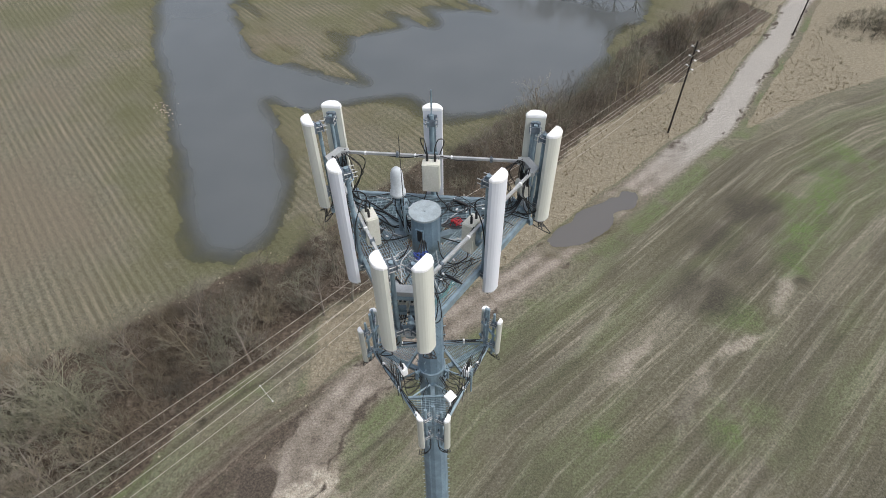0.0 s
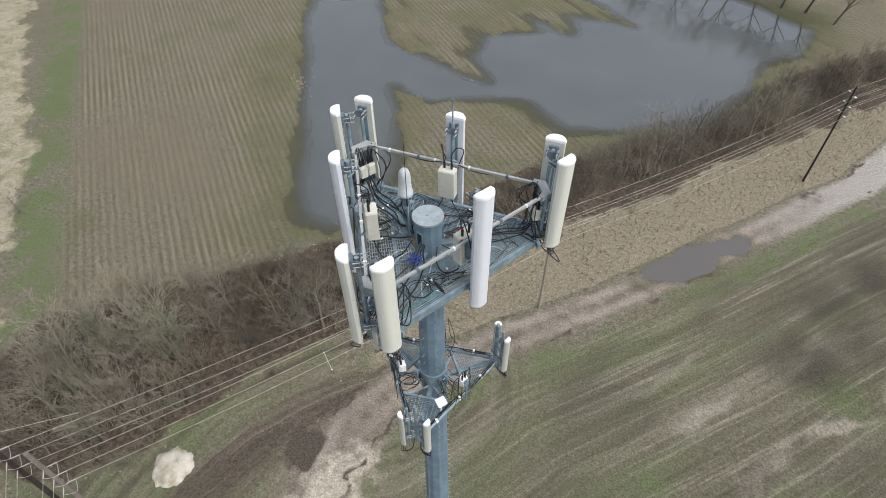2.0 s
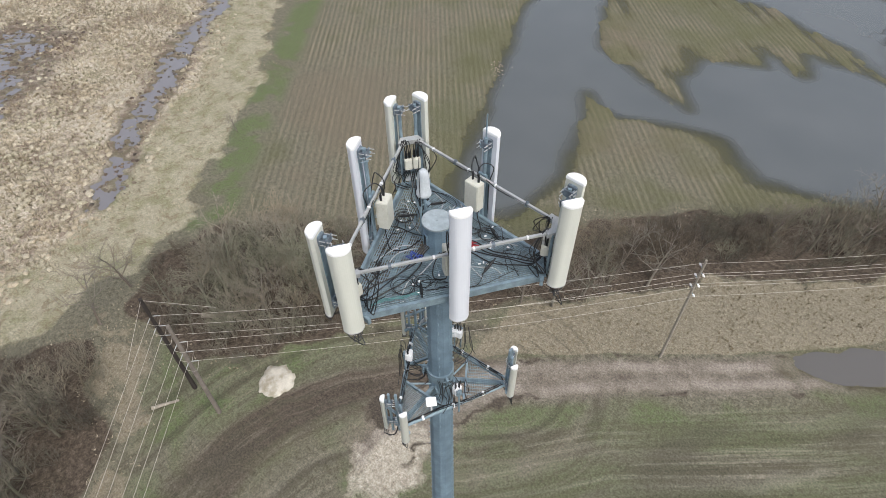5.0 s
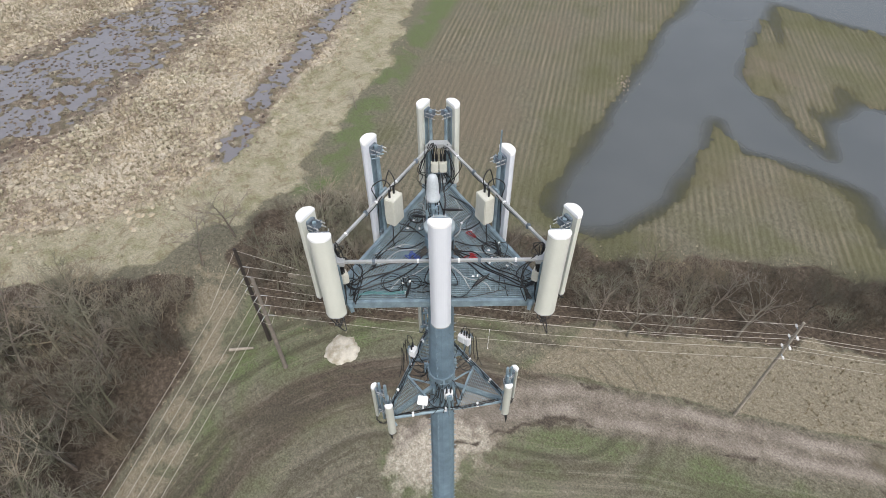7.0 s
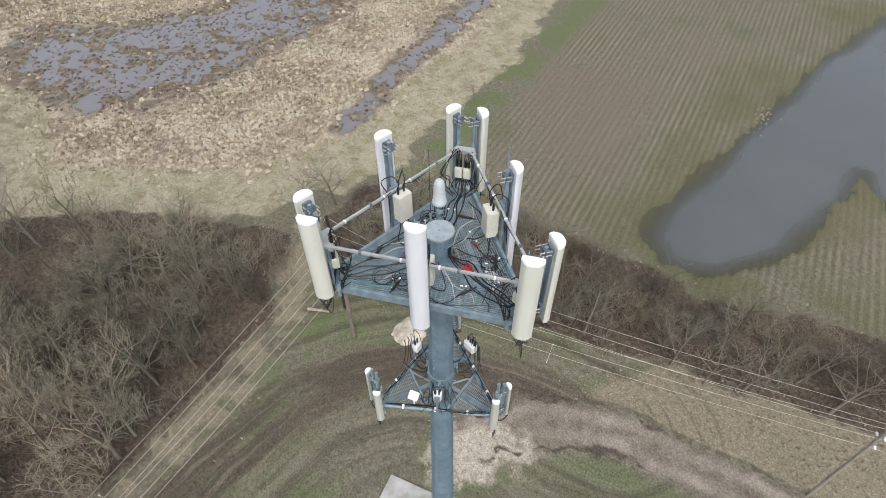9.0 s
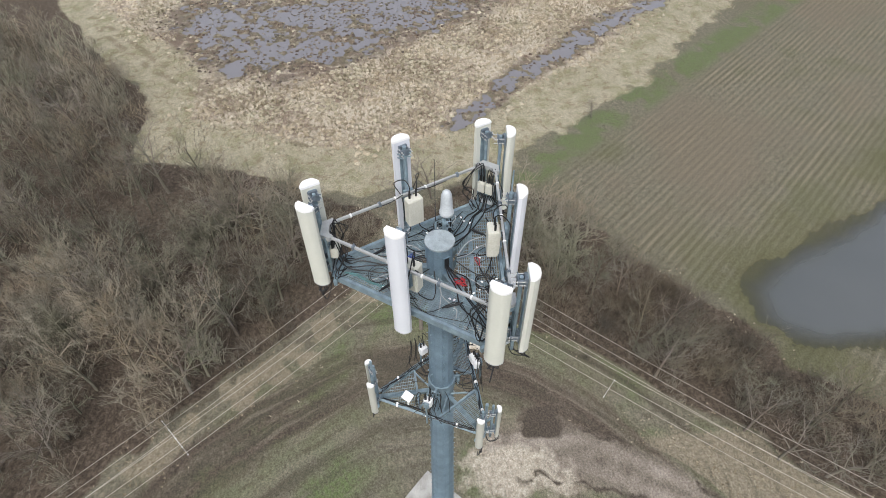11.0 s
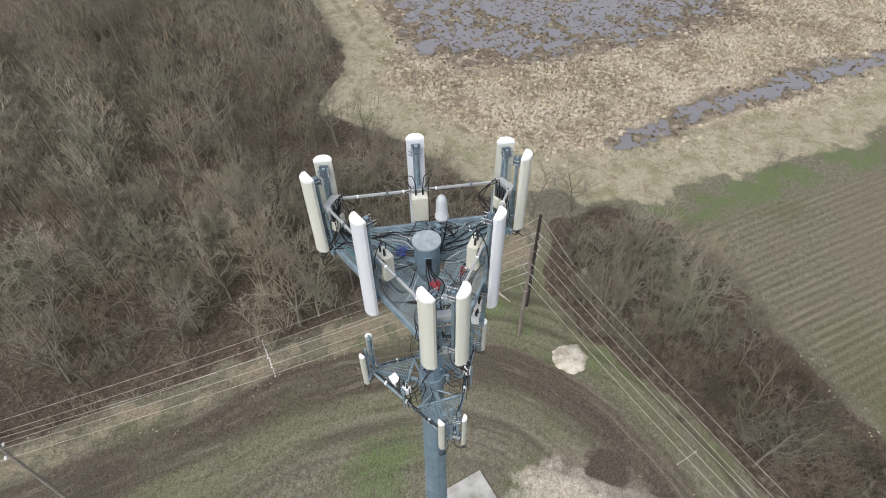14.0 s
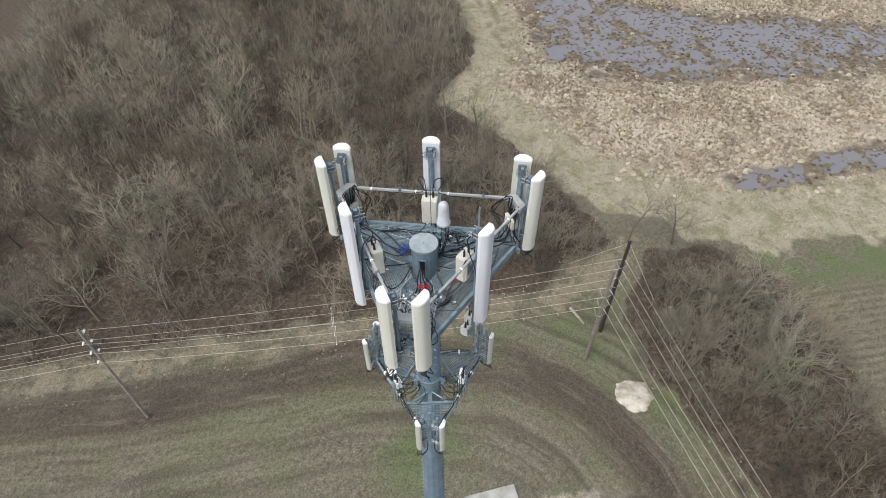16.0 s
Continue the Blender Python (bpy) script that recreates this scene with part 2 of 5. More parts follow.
def water_material():
    m, n, l, b = shader("murky_flood_water")
    geo = n.new("ShaderNodeNewGeometry")
    big = n.new("ShaderNodeTexNoise")
    big.inputs["Scale"].default_value = 0.06
    l.new(geo.outputs["Position"], big.inputs["Vector"])
    r = ramp_node(n, [(0.35, (0.082, 0.090, 0.089)), (0.65, (0.098, 0.105, 0.103))])
    l.new(big.outputs["Fac"], r.inputs[0])
    a, k = n.new("ShaderNodeAttribute"), n.new("ShaderNodeAttribute")
    a.attribute_name, k.attribute_name = "depth", "silt"
    edge = ramp_node(n, [(0.0, (0.075, 0.072, 0.036)), (0.6, (0.080, 0.082, 0.062)), (1.0, (0.079, 0.087, 0.084))])
    l.new(a.outputs["Fac"], edge.inputs[0])
    pond_col = n.new("ShaderNodeMix")
    pond_col.data_type = "RGBA"
    l.new(a.outputs["Fac"], pond_col.inputs[0]), l.new(edge.outputs[0], pond_col.inputs[6]), l.new(r.outputs[0], pond_col.inputs[7])
    silt = ramp_node(n, [(0.0, (0.118, 0.108, 0.096)), (1.0, (0.190, 0.180, 0.188))])
    geo_x = n.new("ShaderNodeSeparateXYZ")
    l.new(geo.outputs["Position"], geo_x.inputs[0])
    west = n.new("ShaderNodeMapRange")
    west.inputs[1].default_value, west.inputs[2].default_value = -20, -50
    l.new(geo_x.outputs[0], west.inputs[0]), l.new(west.outputs[0], silt.inputs[0])
    mix = n.new("ShaderNodeMix")
    mix.data_type = "RGBA"
    l.new(k.outputs["Fac"], mix.inputs[0]), l.new(pond_col.outputs[2], mix.inputs[6]), l.new(silt.outputs[0], mix.inputs[7])
    l.new(mix.outputs[2], b.inputs["Base Color"])
    clear = ramp_node(n, [(0.0, (0.30, 0.30, 0.30)), (0.4, (0.72, 0.72, 0.72)), (0.75, (1, 1, 1))])
    l.new(a.outputs["Fac"], clear.inputs[0])
    l.new(clear.outputs[0], b.inputs["Alpha"])
    b.inputs["Roughness"].default_value, b.inputs["IOR"].default_value = 0.012, 2.0
    rip = n.new("ShaderNodeTexNoise")
    rip.inputs["Scale"].default_value, rip.inputs["Detail"].default_value = 1.6, 4
    l.new(geo.outputs["Position"], rip.inputs["Vector"])
    bp = n.new("ShaderNodeBump")
    bp.inputs["Strength"].default_value, bp.inputs["Distance"].default_value = 0.012, 0.03
    l.new(rip.outputs["Fac"], bp.inputs["Height"])
    l.new(bp.outputs[0], b.inputs["Normal"])
    return m


# ---- ground: one sheet, from the tower's foot to the horizon ----
def lattice(x, y, seed):
    """Smooth value noise, 0 to 1."""
    def h(i, j):
        v = np.sin(i * 127.1 + j * 311.7 + seed * 74.7) * 43758.5453
        return v - np.floor(v)
    i, j = np.floor(x), np.floor(y)
    u, v = x - i, y - j
    u, v = u * u * (3 - 2 * u), v * v * (3 - 2 * v)
    return (h(i, j) * (1 - u) + h(i + 1, j) * u) * (1 - v) + (h(i, j + 1) * (1 - u) + h(i + 1, j + 1) * u) * v


def fbm(x, y, seed, octaves=4):
    total, amp = 0, 0.5
    for k in range(octaves):
        total = total + amp * lattice(x * 2 ** k, y * 2 ** k, seed + k)
        amp *= 0.5
    return total / (1 - 0.5 ** octaves)


def along(px, py, line):
    """Distance from a line of points, and the side (left is positive)."""
    best, side = np.full(px.shape, 1e9), np.zeros(px.shape)
    for (ax, ay), (bx, by) in zip(line, line[1:]):
        dx, dy = bx - ax, by - ay
        k = np.clip(((px - ax) * dx + (py - ay) * dy) / (dx * dx + dy * dy), 0, 1)
        d = np.hypot(px - ax - k * dx, py - ay - k * dy)
        s = dx * (py - ay) - dy * (px - ax)
        side = np.where(d < best, np.sign(s), side)
        best = np.minimum(best, d)
    return best, side


def inside(px, py, ring):
    """Signed distance from a closed outline, positive inside."""
    d, _ = along(px, py, ring + ring[:1])
    odd = np.zeros(px.shape, bool)
    for (ax, ay), (bx, by) in zip(ring, ring[1:] + ring[:1]):
        if ay != by:
            odd ^= ((ay > py) != (by > py)) & (px < (bx - ax) * (py - ay) / (by - ay) + ax)
    return np.where(odd, d, -d)


def step(v, lo, hi):
    k = np.clip((v - lo) / (hi - lo), 0, 1)
    return k * k * (3 - 2 * k)


def spread(lo, hi, pitch, far):
    """Coordinates with an even pitch from lo to hi, and growing steps out to far."""
    mid = list(np.arange(lo, hi, pitch))
    out, s, a, b = [], pitch, mid[0], mid[-1]
    left, right = [], []
    while b < far:
        s *= 1.35
        a, b = a - s, b + s
        left.append(a), right.append(b)
    return np.array(left[::-1] + mid + right)


POND = [(-64, 112), (-52, 81), (-43, 62.5), (-38.4, 53.5), (-33, 42), (-28.6, 33.4), (-23.5, 32.4), (-19.6, 38.6), (-20.3, 46), (-22.8, 54.5), (-28.2, 65),
        (-22.3, 61.8), (-14, 65.5), (-9, 66), (-2, 60.2), (6, 62), (15, 66), (21.5, 75), (26, 88), (32, 93), (34, 104), (26, 112), (8, 126), (-30, 140)]
SPIT = [(-47, 106), (-40, 89.5), (-34, 79.5), (-27, 76), (-18, 71.5), (-15, 70.6), (-20.6, 78.4), (-19.8, 86), (-12, 90.2), (-14, 96), (-6, 91.2), (-8, 99), (4.3, 97), (-3, 104), (-20, 112)]
ROAD = [(85, 135), (60, 99), (56, 91.5), (44.5, 75), (34, 59.3), (25, 50.4), (17.6, 42.6), (11, 36), (5, 30.3), (-1.6, 24.7), (-8.6, 18.2), (-12, 12.5), (-12.5, 6)]
LOOP = [(-9, 18), (-14.4, 13.6), (-18.5, 8.5), (-20.9, 3.5), (-21.4, -1), (-20.8, -6.5), (-17.1, -13), (-13, -19), (-5, -26.2), (2, -33), (8, -40.5), (40, -75)]
BELT = [(-27, 5), (-20, 16.8), (-13.2, 25), (-7, 32.5), (2, 43), (13, 52.5), (30, 70), (56, 96.5), (51, 104), (31, 89), (19, 73), (7, 61.5), (-5, 51), (-13.5, 41), (-19, 34), (-30, 26.5), (-39, 19.5), (-46, 13), (-47, 6), (-42, 0), (-34, -0.5)]
WOOD = [(6, -45), (-5, -34.5), (-14.5, -25), (-24, -14), (-32, -7), (-41, -3.5), (-46.5, -10.5), (-52, -23), (-54.5, -36.5), (-71, -39), (-88, -53), (-130, -80), (-120, -140), (20, -140), (40, -80)]
CART = [(-94.3, -52.8), (-82.6, -42.9), (-74.7, -34.3), (-69.5, -28.0), (-62.4, -20.8), (-57.5, -14.3)]
CREEK = [(-60.5, 7), (-70, 14.8), (-79, 24.4), (-88, 34.8), (-98, 47), (-112, 64), (-125, 80)]
MARSH = [(-76, -20), (-77.5, -28), (-85, -35.5), (-97, -43), (-106, -38), (-102.5, -25), (-104, -15), (-107, -6), (-112, 6), (-117, 18), (-106, 22), (-96, 11), (-91, 5), (-84.5, -4), (-79.5, -12)]

xs, ys = spread(-134, 66, 0.37, 3000), spread(-60, 116, 0.37, 3000)
GX, GY = np.meshgrid(xs, ys)
wx = GX + 3.2 * (fbm(GX / 6, GY / 6, 3) - 0.5) + 1.2 * (fbm(GX / 1.6, GY / 1.6, 9, 3) - 0.5)
wy = GY + 3.2 * (fbm(GX / 6, GY / 6, 5) - 0.5) + 1.2 * (fbm(GX / 1.6, GY / 1.6, 12, 3) - 0.5)
rx, ry = GX + 0.9 * (fbm(GX / 5, GY / 5, 3) - 0.5), GY + 0.9 * (fbm(GX / 5, GY / 5, 5) - 0.5)
road_d, road_s = along(rx, ry, ROAD)
loop_d, _ = along(rx, ry, LOOP)
belt, wood = inside(wx, wy, BELT), inside(wx, wy, WOOD)
pond = np.minimum(inside(wx, wy, POND), -inside(wx, wy, SPIT))
creek_d, creek_s = along(wx, wy, CREEK)
marsh = inside(wx, wy, MARSH)
field_edge, field_side = along(GX, GY, [(-130, 113), (-88.4, 63.3), (-49.7, 16.7), (-47, 13)])
dry_edge, dry_side = along(wx, wy, [(-135, 108), (-88, 54), (-70, 38), (-52, 15.5), (-45, 2), (-46, -14), (-56, -41), (-75, -43), (-95, -64), (-150, -100)])
dry = -dry_edge * dry_side
tus = 0.55 * lattice(GX / 0.85, GY / 0.85, 21) + 0.45 * lattice(GX / 2.3, GY / 2.3, 22)

masks = {}
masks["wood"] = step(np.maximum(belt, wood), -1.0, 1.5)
masks["crop"] = step(field_edge * field_side, 1.5, 4.0) * step(-belt, 0, 2) * step(GY - 0.85 * GX, 38, 44)
masks["straw"] = step(dry, 6, 14)
ragged = dry + 5 * (fbm(GX / 3.5, GY / 3.5, 101) - 0.5)
masks["meadow"] = step(ragged, -1.5, 3.0) * (1 - step(dry, 8, 14)) * 0.95
verge = step(-road_s * road_d, 2.0, 3.0) * step(-belt, -1, 1) * (1 - step(road_d, 13, 16)) * step(GY - 1.1 * GX, 18, 22) * step(GX + 16, 0, 6)
masks["verge"] = verge
strip = step(-wood, 0, 1) * (1 - step(-wood, 1.5, 5.5)) * step(-dry, 1, 3) * (0.25 + 0.75 * step(fbm(GX / 1.6, GY / 1.6, 29), 0.30, 0.7))
masks["verge"] = np.maximum(masks["verge"], strip)
lush = step(0.5 - np.abs(field_edge * field_side + 0.5) / 7, 0, 0.3) * 0.8 * step(-belt, 0, 2) * step(fbm(wx / 3, wy / 3, 30), 0.28, 0.52)
bank = step(2.6 - np.abs(-wood - 6.0), 0, 2.0) * step(-dry, 2, 5) * step(GX + 50, 0, 4) * step(-2 - GX, 0, 6)
lush = np.maximum(lush, 0.75 * bank * step(fbm(wx / 3, wy / 3, 35), 0.36, 0.6))
lush = np.maximum(lush, 0.6 * step(1.6 - np.abs(road_d - 3.6), 0, 1) * step(fbm(GX / 4, GY / 4, 31), 0.4, 0.6))
near_loop = step(9 - np.abs(loop_d - 6), 0, 5)
lush = np.maximum(lush, 0.3 * near_loop * step(fbm(GX / 5, GY / 5, 33), 0.47, 0.62) * step(-wood, 1, 3))
sweep, sweep_s = along(rx, ry, [(-9, 12), (-2, 21), (11, 32.8), (25, 46.6), (36, 57), (50.5, 66.8), (64, 73.4), (90, 80), (140, 84)])
east = step(-sweep_s * sweep, 0.2, 2.0) * step(GY + GX * 0.3, 0, 8)
corner = step(road_s * road_d, 2.5, 4.0) * step(sweep_s * sweep, 0.0, 1.5) * step(GX, 24, 30)
masks["verge"] = np.maximum(masks["verge"], corner)

band = lattice(sweep / 1.25, (GX + GY) / 60, 41) * 0.5 + 0.5 * lattice(sweep / 0.55, (GX + GY) / 24, 42)
lush = np.maximum(lush, 0.32 * east * step(0.55 * fbm(sweep / 5, (GX + GY) / 22, 43) + 0.45 * fbm(sweep / 1.3, (GX + GY) / 16, 47), 0.48, 0.64))
for bx, by, br in ((40, 44, 6), (37.5, 38, 4.5), (44, 49, 6), (26.4, 28, 4), (12.3, 35, 2.5), (12.3, 13, 4), (49, 54, 6), (24.5, 15.6, 5), (-10, -8, 6), (-25, 9, 6), (-22, 4, 4), (-27, 1, 5), (-18, 16, 4), (-6, -24, 5), (-16, -14, 3)):
    lush = np.maximum(lush, 0.85 * step(br - np.hypot(wx - bx, wy - by), 0, br * 0.9) * step(fbm(wx / 2.5, wy / 2.5, 44), 0.30, 0.58))
strip_d, _ = along(wx, wy, [(35.0, 34.4), (38.8, 39.6), (43.9, 47.6), (48.9, 54.6)])
meadow_strip = step(3.2 - strip_d, 0, 2.6) * (0.35 + 0.65 * step(fbm(wx / 2, wy / 2, 36), 0.32, 0.6))
lush = np.maximum(lush, meadow_strip)
masks["lush"] = lush * (1 - masks["wood"])
masks["band"] = east * step(band, 0.42, 0.78) * (0.35 + 0.65 * step(fbm(sweep / 5, (GX + GY) / 40, 45), 0.30, 0.6))
inner = step(13 - loop_d, 0, 6) * (1 - masks["wood"]) * step(-strip, -0.7, -0.1)
ruts = inner * step(lattice(loop_d / 0.55, (GX - GY) / 40, 46), 0.40, 0.8)
masks["band"] = np.maximum(masks["band"], 0.75 * ruts * step(fbm(GX / 6, GY / 6, 48), 0.32, 0.6))
masks["damp"] = np.maximum(0.4 * east * step(fbm(sweep / 3.0, (GX + GY) / 14, 47), 0.54, 0.68), np.maximum(1.0 * step(2.4 - loop_d, 0, 1.4) * step(fbm(loop_d / 0.6, (GX - GY) / 7, 49), 0.3, 0.55), 0.7 * inner * step(lattice(loop_d / 0.6, (GX - GY) / 30, 50), 0.55, 0.85))) * (1 - masks["wood"])
for bx, by, br in ((24.2, 30.7, 6), (29.2, 36.5, 7), (34.1, 42.1, 7.5), (19.3, 16.8, 1.1), (34.9, 32, 1.3)):
    masks["damp"] = np.maximum(masks["damp"], 1.25 * step(br - np.hypot(wx - bx, wy - by), 0, br * 0.9) * (1 - meadow_strip) * (0.45 + 0.55 * step(fbm(sweep / 1.6, (GX + GY) / 9, 98), 0.3, 0.6)))
bare = np.zeros(GX.shape)
for bx, by, bl, bw in ((20.9, 18.6, 5.5, 1.3), (32.6, 31, 4.5, 1.4), (45, 64, 6, 1.6), (27, 24, 5, 0.8), (16, 22, 6, 0.8), (12.5, 24.5, 7, 0.8)):
    u, v = ((wx - bx) + (wy - by)) * 0.707, ((wy - by) - (wx - bx)) * 0.707
    bare = np.maximum(bare, step(1 - np.hypot(u / bl, v / bw), 0, 0.7))
masks["bare"] = bare * (1 - np.clip(masks["damp"], 0, 1))
masks["wash"] = step(pond, -13, -1.5) * step(fbm(GX / 6, GY / 6, 55), 0.25, 0.6)
masks["rut"] = step(0.75 - np.abs(road_d - 0.95), 0, 0.6) * (0.4 + 0.6 * step(fbm(GX / 3, GY / 3, 57), 0.3, 0.6))
masks["road"] = np.clip(1.15 - road_d / 2.9, 0, 1)
masks["sand"] = np.clip(1.0 - np.hypot((wx + 10.9) / 3.0, (wy - 7) / 5.0) * 0.62, 0, 1)
masks["rim"] = np.maximum(step(marsh + 5 * (fbm(GX / 4, GY / 4, 91) - 0.5), -4.5, -0.5), 0.8 * step(4.2 - creek_d, 0, 2.2)) * step(dry, 3, 7)
masks["trail"] = step(3.4 - loop_d, 0, 1.8) * (0.35 + 0.65 * step(lattice(loop_d / 0.5 + 3 * wx / 9, (GX - GY) / 14, 58), 0.2, 0.7)) * (1 - masks["wood"])
cart_d, _ = along(rx, ry, CART)
masks["cart"] = step(0.75 - np.abs(cart_d - 0.95), 0, 0.5) * step(fbm(GX / 2.2, GY / 2.2, 59), 0.36, 0.58)
masks["dirt"] = np.clip(1.05 - np.hypot((wx + 12.5) / 7.0, (wy - 10) / 8.5), 0, 1)
masks["pale"] = step(GX + GY, 62, 95)
pool_d = np.hypot(((GX - 15.2) * 0.72 + (GY - 40.8) * 0.69) * 0.92, ((GY - 40.8) * 0.72 - (GX - 15.2) * 0.69) * 3.7)
hole_d = np.hypot((GX + 14.9) * 0.8 - (GY - 9.4) * 0.3, (GY - 9.4) * 0.75 + (GX + 14.9) * 0.25)
wob = fbm(GX / 1.4, GY / 1.4, 53)
masks["east"] = east
masks["across"] = -np.prod(along(GX, GY, [(-9, 12), (-2, 21), (11, 32.8), (25, 46.6), (36, 57), (50.5, 66.8), (64, 73.4), (90, 80), (140, 84)]), 0)
masks["loop"] = loop_d
masks["mud"] = np.maximum(step(4.2 - hole_d * 2 + 4 * (wob - 0.5), 0, 3.5), step(0.7 - np.abs(road_d - 1.9 - (wob - 0.5) * 2), 0, 0.8) * step(fbm(GX / 3.5, GY / 3.5, 51), 0.46, 0.62) * 0.75)
masks["mud"] = np.maximum(masks["mud"], 0.34 * step(11.5 - pool_d + 9 * (wob - 0.5), 0, 5) + 0.4 * step(1.6 - np.hypot((GX - 27.5) * 0.7 + (GY - 55) * 0.7, (GY - 55) * 1.4 - (GX - 27.5) * 1.4) / 3.2, 0, 0.8))
GZ = 0.10 * (fbm(GX / 9, GY / 9, 61) - 0.5) + 0.05 * (fbm(GX / 1.2, GY / 1.2, 63, 3) - 0.5) + 0.02
GZ = GZ - 0.5 * step(pond, -1.8, 3.2)
ru, rv = GX * math.cos(radians(-45)) + GY * math.sin(radians(-45)), GX * math.sin(radians(45)) + GY * math.cos(radians(45))
GZ = GZ + step(pond, -8, -1) * masks["crop"] * (0.17 * (fbm(ru / 9, rv / 0.9, 67, 3) - 0.5) + 0.035 * np.sin(rv * 7.48))
GZ = GZ + (0.62 * (fbm(ru / 13, rv / 1.3, 69, 3) - 0.5)) * step(7 - np.abs(inside(GX, GY, SPIT)), 0, 5)
GZ = GZ - 0.24 * step(9.4 - pool_d + 9 * (fbm(GX / 3, GY / 3, 65) - 0.5), -1, 7.5) - 0.150 * step(2.5 - creek_d + 2.4 * (fbm(GX / 2.5, GY / 2.5, 93) - 0.5), -0.9, 1.8) - 0.150 * step(marsh + 10 * (fbm(GX / 7, GY / 7, 71) - 0.5), -4, 5) + (0.10 + 0.22 * np.maximum(step(marsh, -7, 0), step(4.5 - creek_d, 0, 2))) * step(dry, 3, 9) * (tus - 0.48)
GZ = np.where(np.hypot(GX, GY) > 400, 0.1, GZ)


def sheet(name, gx, gy, gz, mat):
    ny, nx = gx.shape
    me = bpy.data.meshes.new(name)
    me.vertices.add(nx * ny)
    me.vertices.foreach_set("co", np.stack([gx, gy, gz], -1).astype(np.float32).ravel())
    i = (np.arange(ny - 1)[:, None] * nx + np.arange(nx - 1)[None]).ravel()
    quads = np.stack([i, i + 1, i + nx + 1, i + nx], -1).astype(np.int32)
    me.loops.add(quads.size)
    me.loops.foreach_set("vertex_index", quads.ravel())
    me.polygons.add(len(quads))
    me.polygons.foreach_set("loop_start", np.arange(0, quads.size, 4, dtype=np.int32))
    me.polygons.foreach_set("use_smooth", np.ones(len(quads), bool))
    me.update(calc_edges=True)
    me.materials.append(mat)
    return new(name, me)


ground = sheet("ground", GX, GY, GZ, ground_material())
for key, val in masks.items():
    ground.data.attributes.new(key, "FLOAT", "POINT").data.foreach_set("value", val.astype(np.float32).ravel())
tagged(ground, "faded winter farmland with stubble rows, a dirt track and dry grass", "ground", kind="structure")
WX, WY = np.meshgrid(np.arange(-130, 61, 0.8), np.arange(-60, 141, 0.8))
water = sheet("water", WX, WY, np.full(WX.shape, -0.09), water_material())
deep = np.minimum(inside(WX, WY, POND), -inside(WX, WY, SPIT)) + 2.5 * (fbm(WX / 5, WY / 5, 73) - 0.5)
in_pond = deep > -9
for key, val in (("depth", np.where(in_pond, step(deep, -1.2, 3.4), np.where(WX < -50, 0.75, 0.6))), ("silt", np.where(in_pond, 0.0, 1.0))):
    water.data.attributes.new(key, "FLOAT", "POINT").data.foreach_set("value", val.astype(np.float32).ravel())
tagged(water, "still grey flood water standing in the low ground", "water", kind="structure")


# ---- building helpers ----
def part(name, bm, material, parent=None, label="", smooth=False):
    me = bpy.data.meshes.new(name)
    bm.to_mesh(me)
    bm.free()
    for p in me.polygons:
        p.use_smooth = smooth
    me.materials.append(material)
    ob = new(name, me)
    if parent is not None:
        ob.parent = parent
    if label:
        ob["label"] = label
    return ob


def box(bm, cx, cy, cz, sx, sy, sz, bevel=0.0, m=None):
    r = bmesh.ops.create_cube(bm, size=1, matrix=Matrix.Translation((cx, cy, cz)) @ Matrix.Diagonal((sx, sy, sz, 1)))
    vs = r["verts"]
    if bevel:
        es = list({e for v in vs for e in v.link_edges})
        vs = [v for v in bmesh.ops.bevel(bm, geom=es, offset=bevel, segments=2, affect="EDGES")["verts"]]
        vs = list({v for v in vs if v.is_valid})
    if m is not None:
        bmesh.ops.transform(bm, matrix=m, verts=vs)
    return vs


def rod(bm, a, b, r, seg=8, r2=None):
    a, b = Vector(a), Vector(b)
    d = b - a
    m = Matrix.Translation((a + b) / 2) @ d.to_track_quat("Z", "Y").to_matrix().to_4x4()
    bmesh.ops.create_cone(bm, cap_ends=True, segments=seg, radius1=r, radius2=r if r2 is None else r2, depth=d.length, matrix=m)


def bar(bm, a, b, w, h):
    """A square bar from a to b, w across and h upright."""
    a, b = Vector(a), Vector(b)
    d = (b - a).normalized()
    s = d.cross(Vector((0, 0, 1))).normalized() * (w / 2)
    u = s.cross(d).normalized() * (h / 2)
    vs = [bm.verts.new(p + i * s + j * u) for p in (a, b) for i, j in ((-1, -1), (1, -1), (1, 1), (-1, 1))]
    for f in ((0, 1, 2, 3), (7, 6, 5, 4), (0, 4, 5, 1), (1, 5, 6, 2), (2, 6, 7, 3), (3, 7, 4, 0)):
        bm.faces.new([vs[i] for i in f])


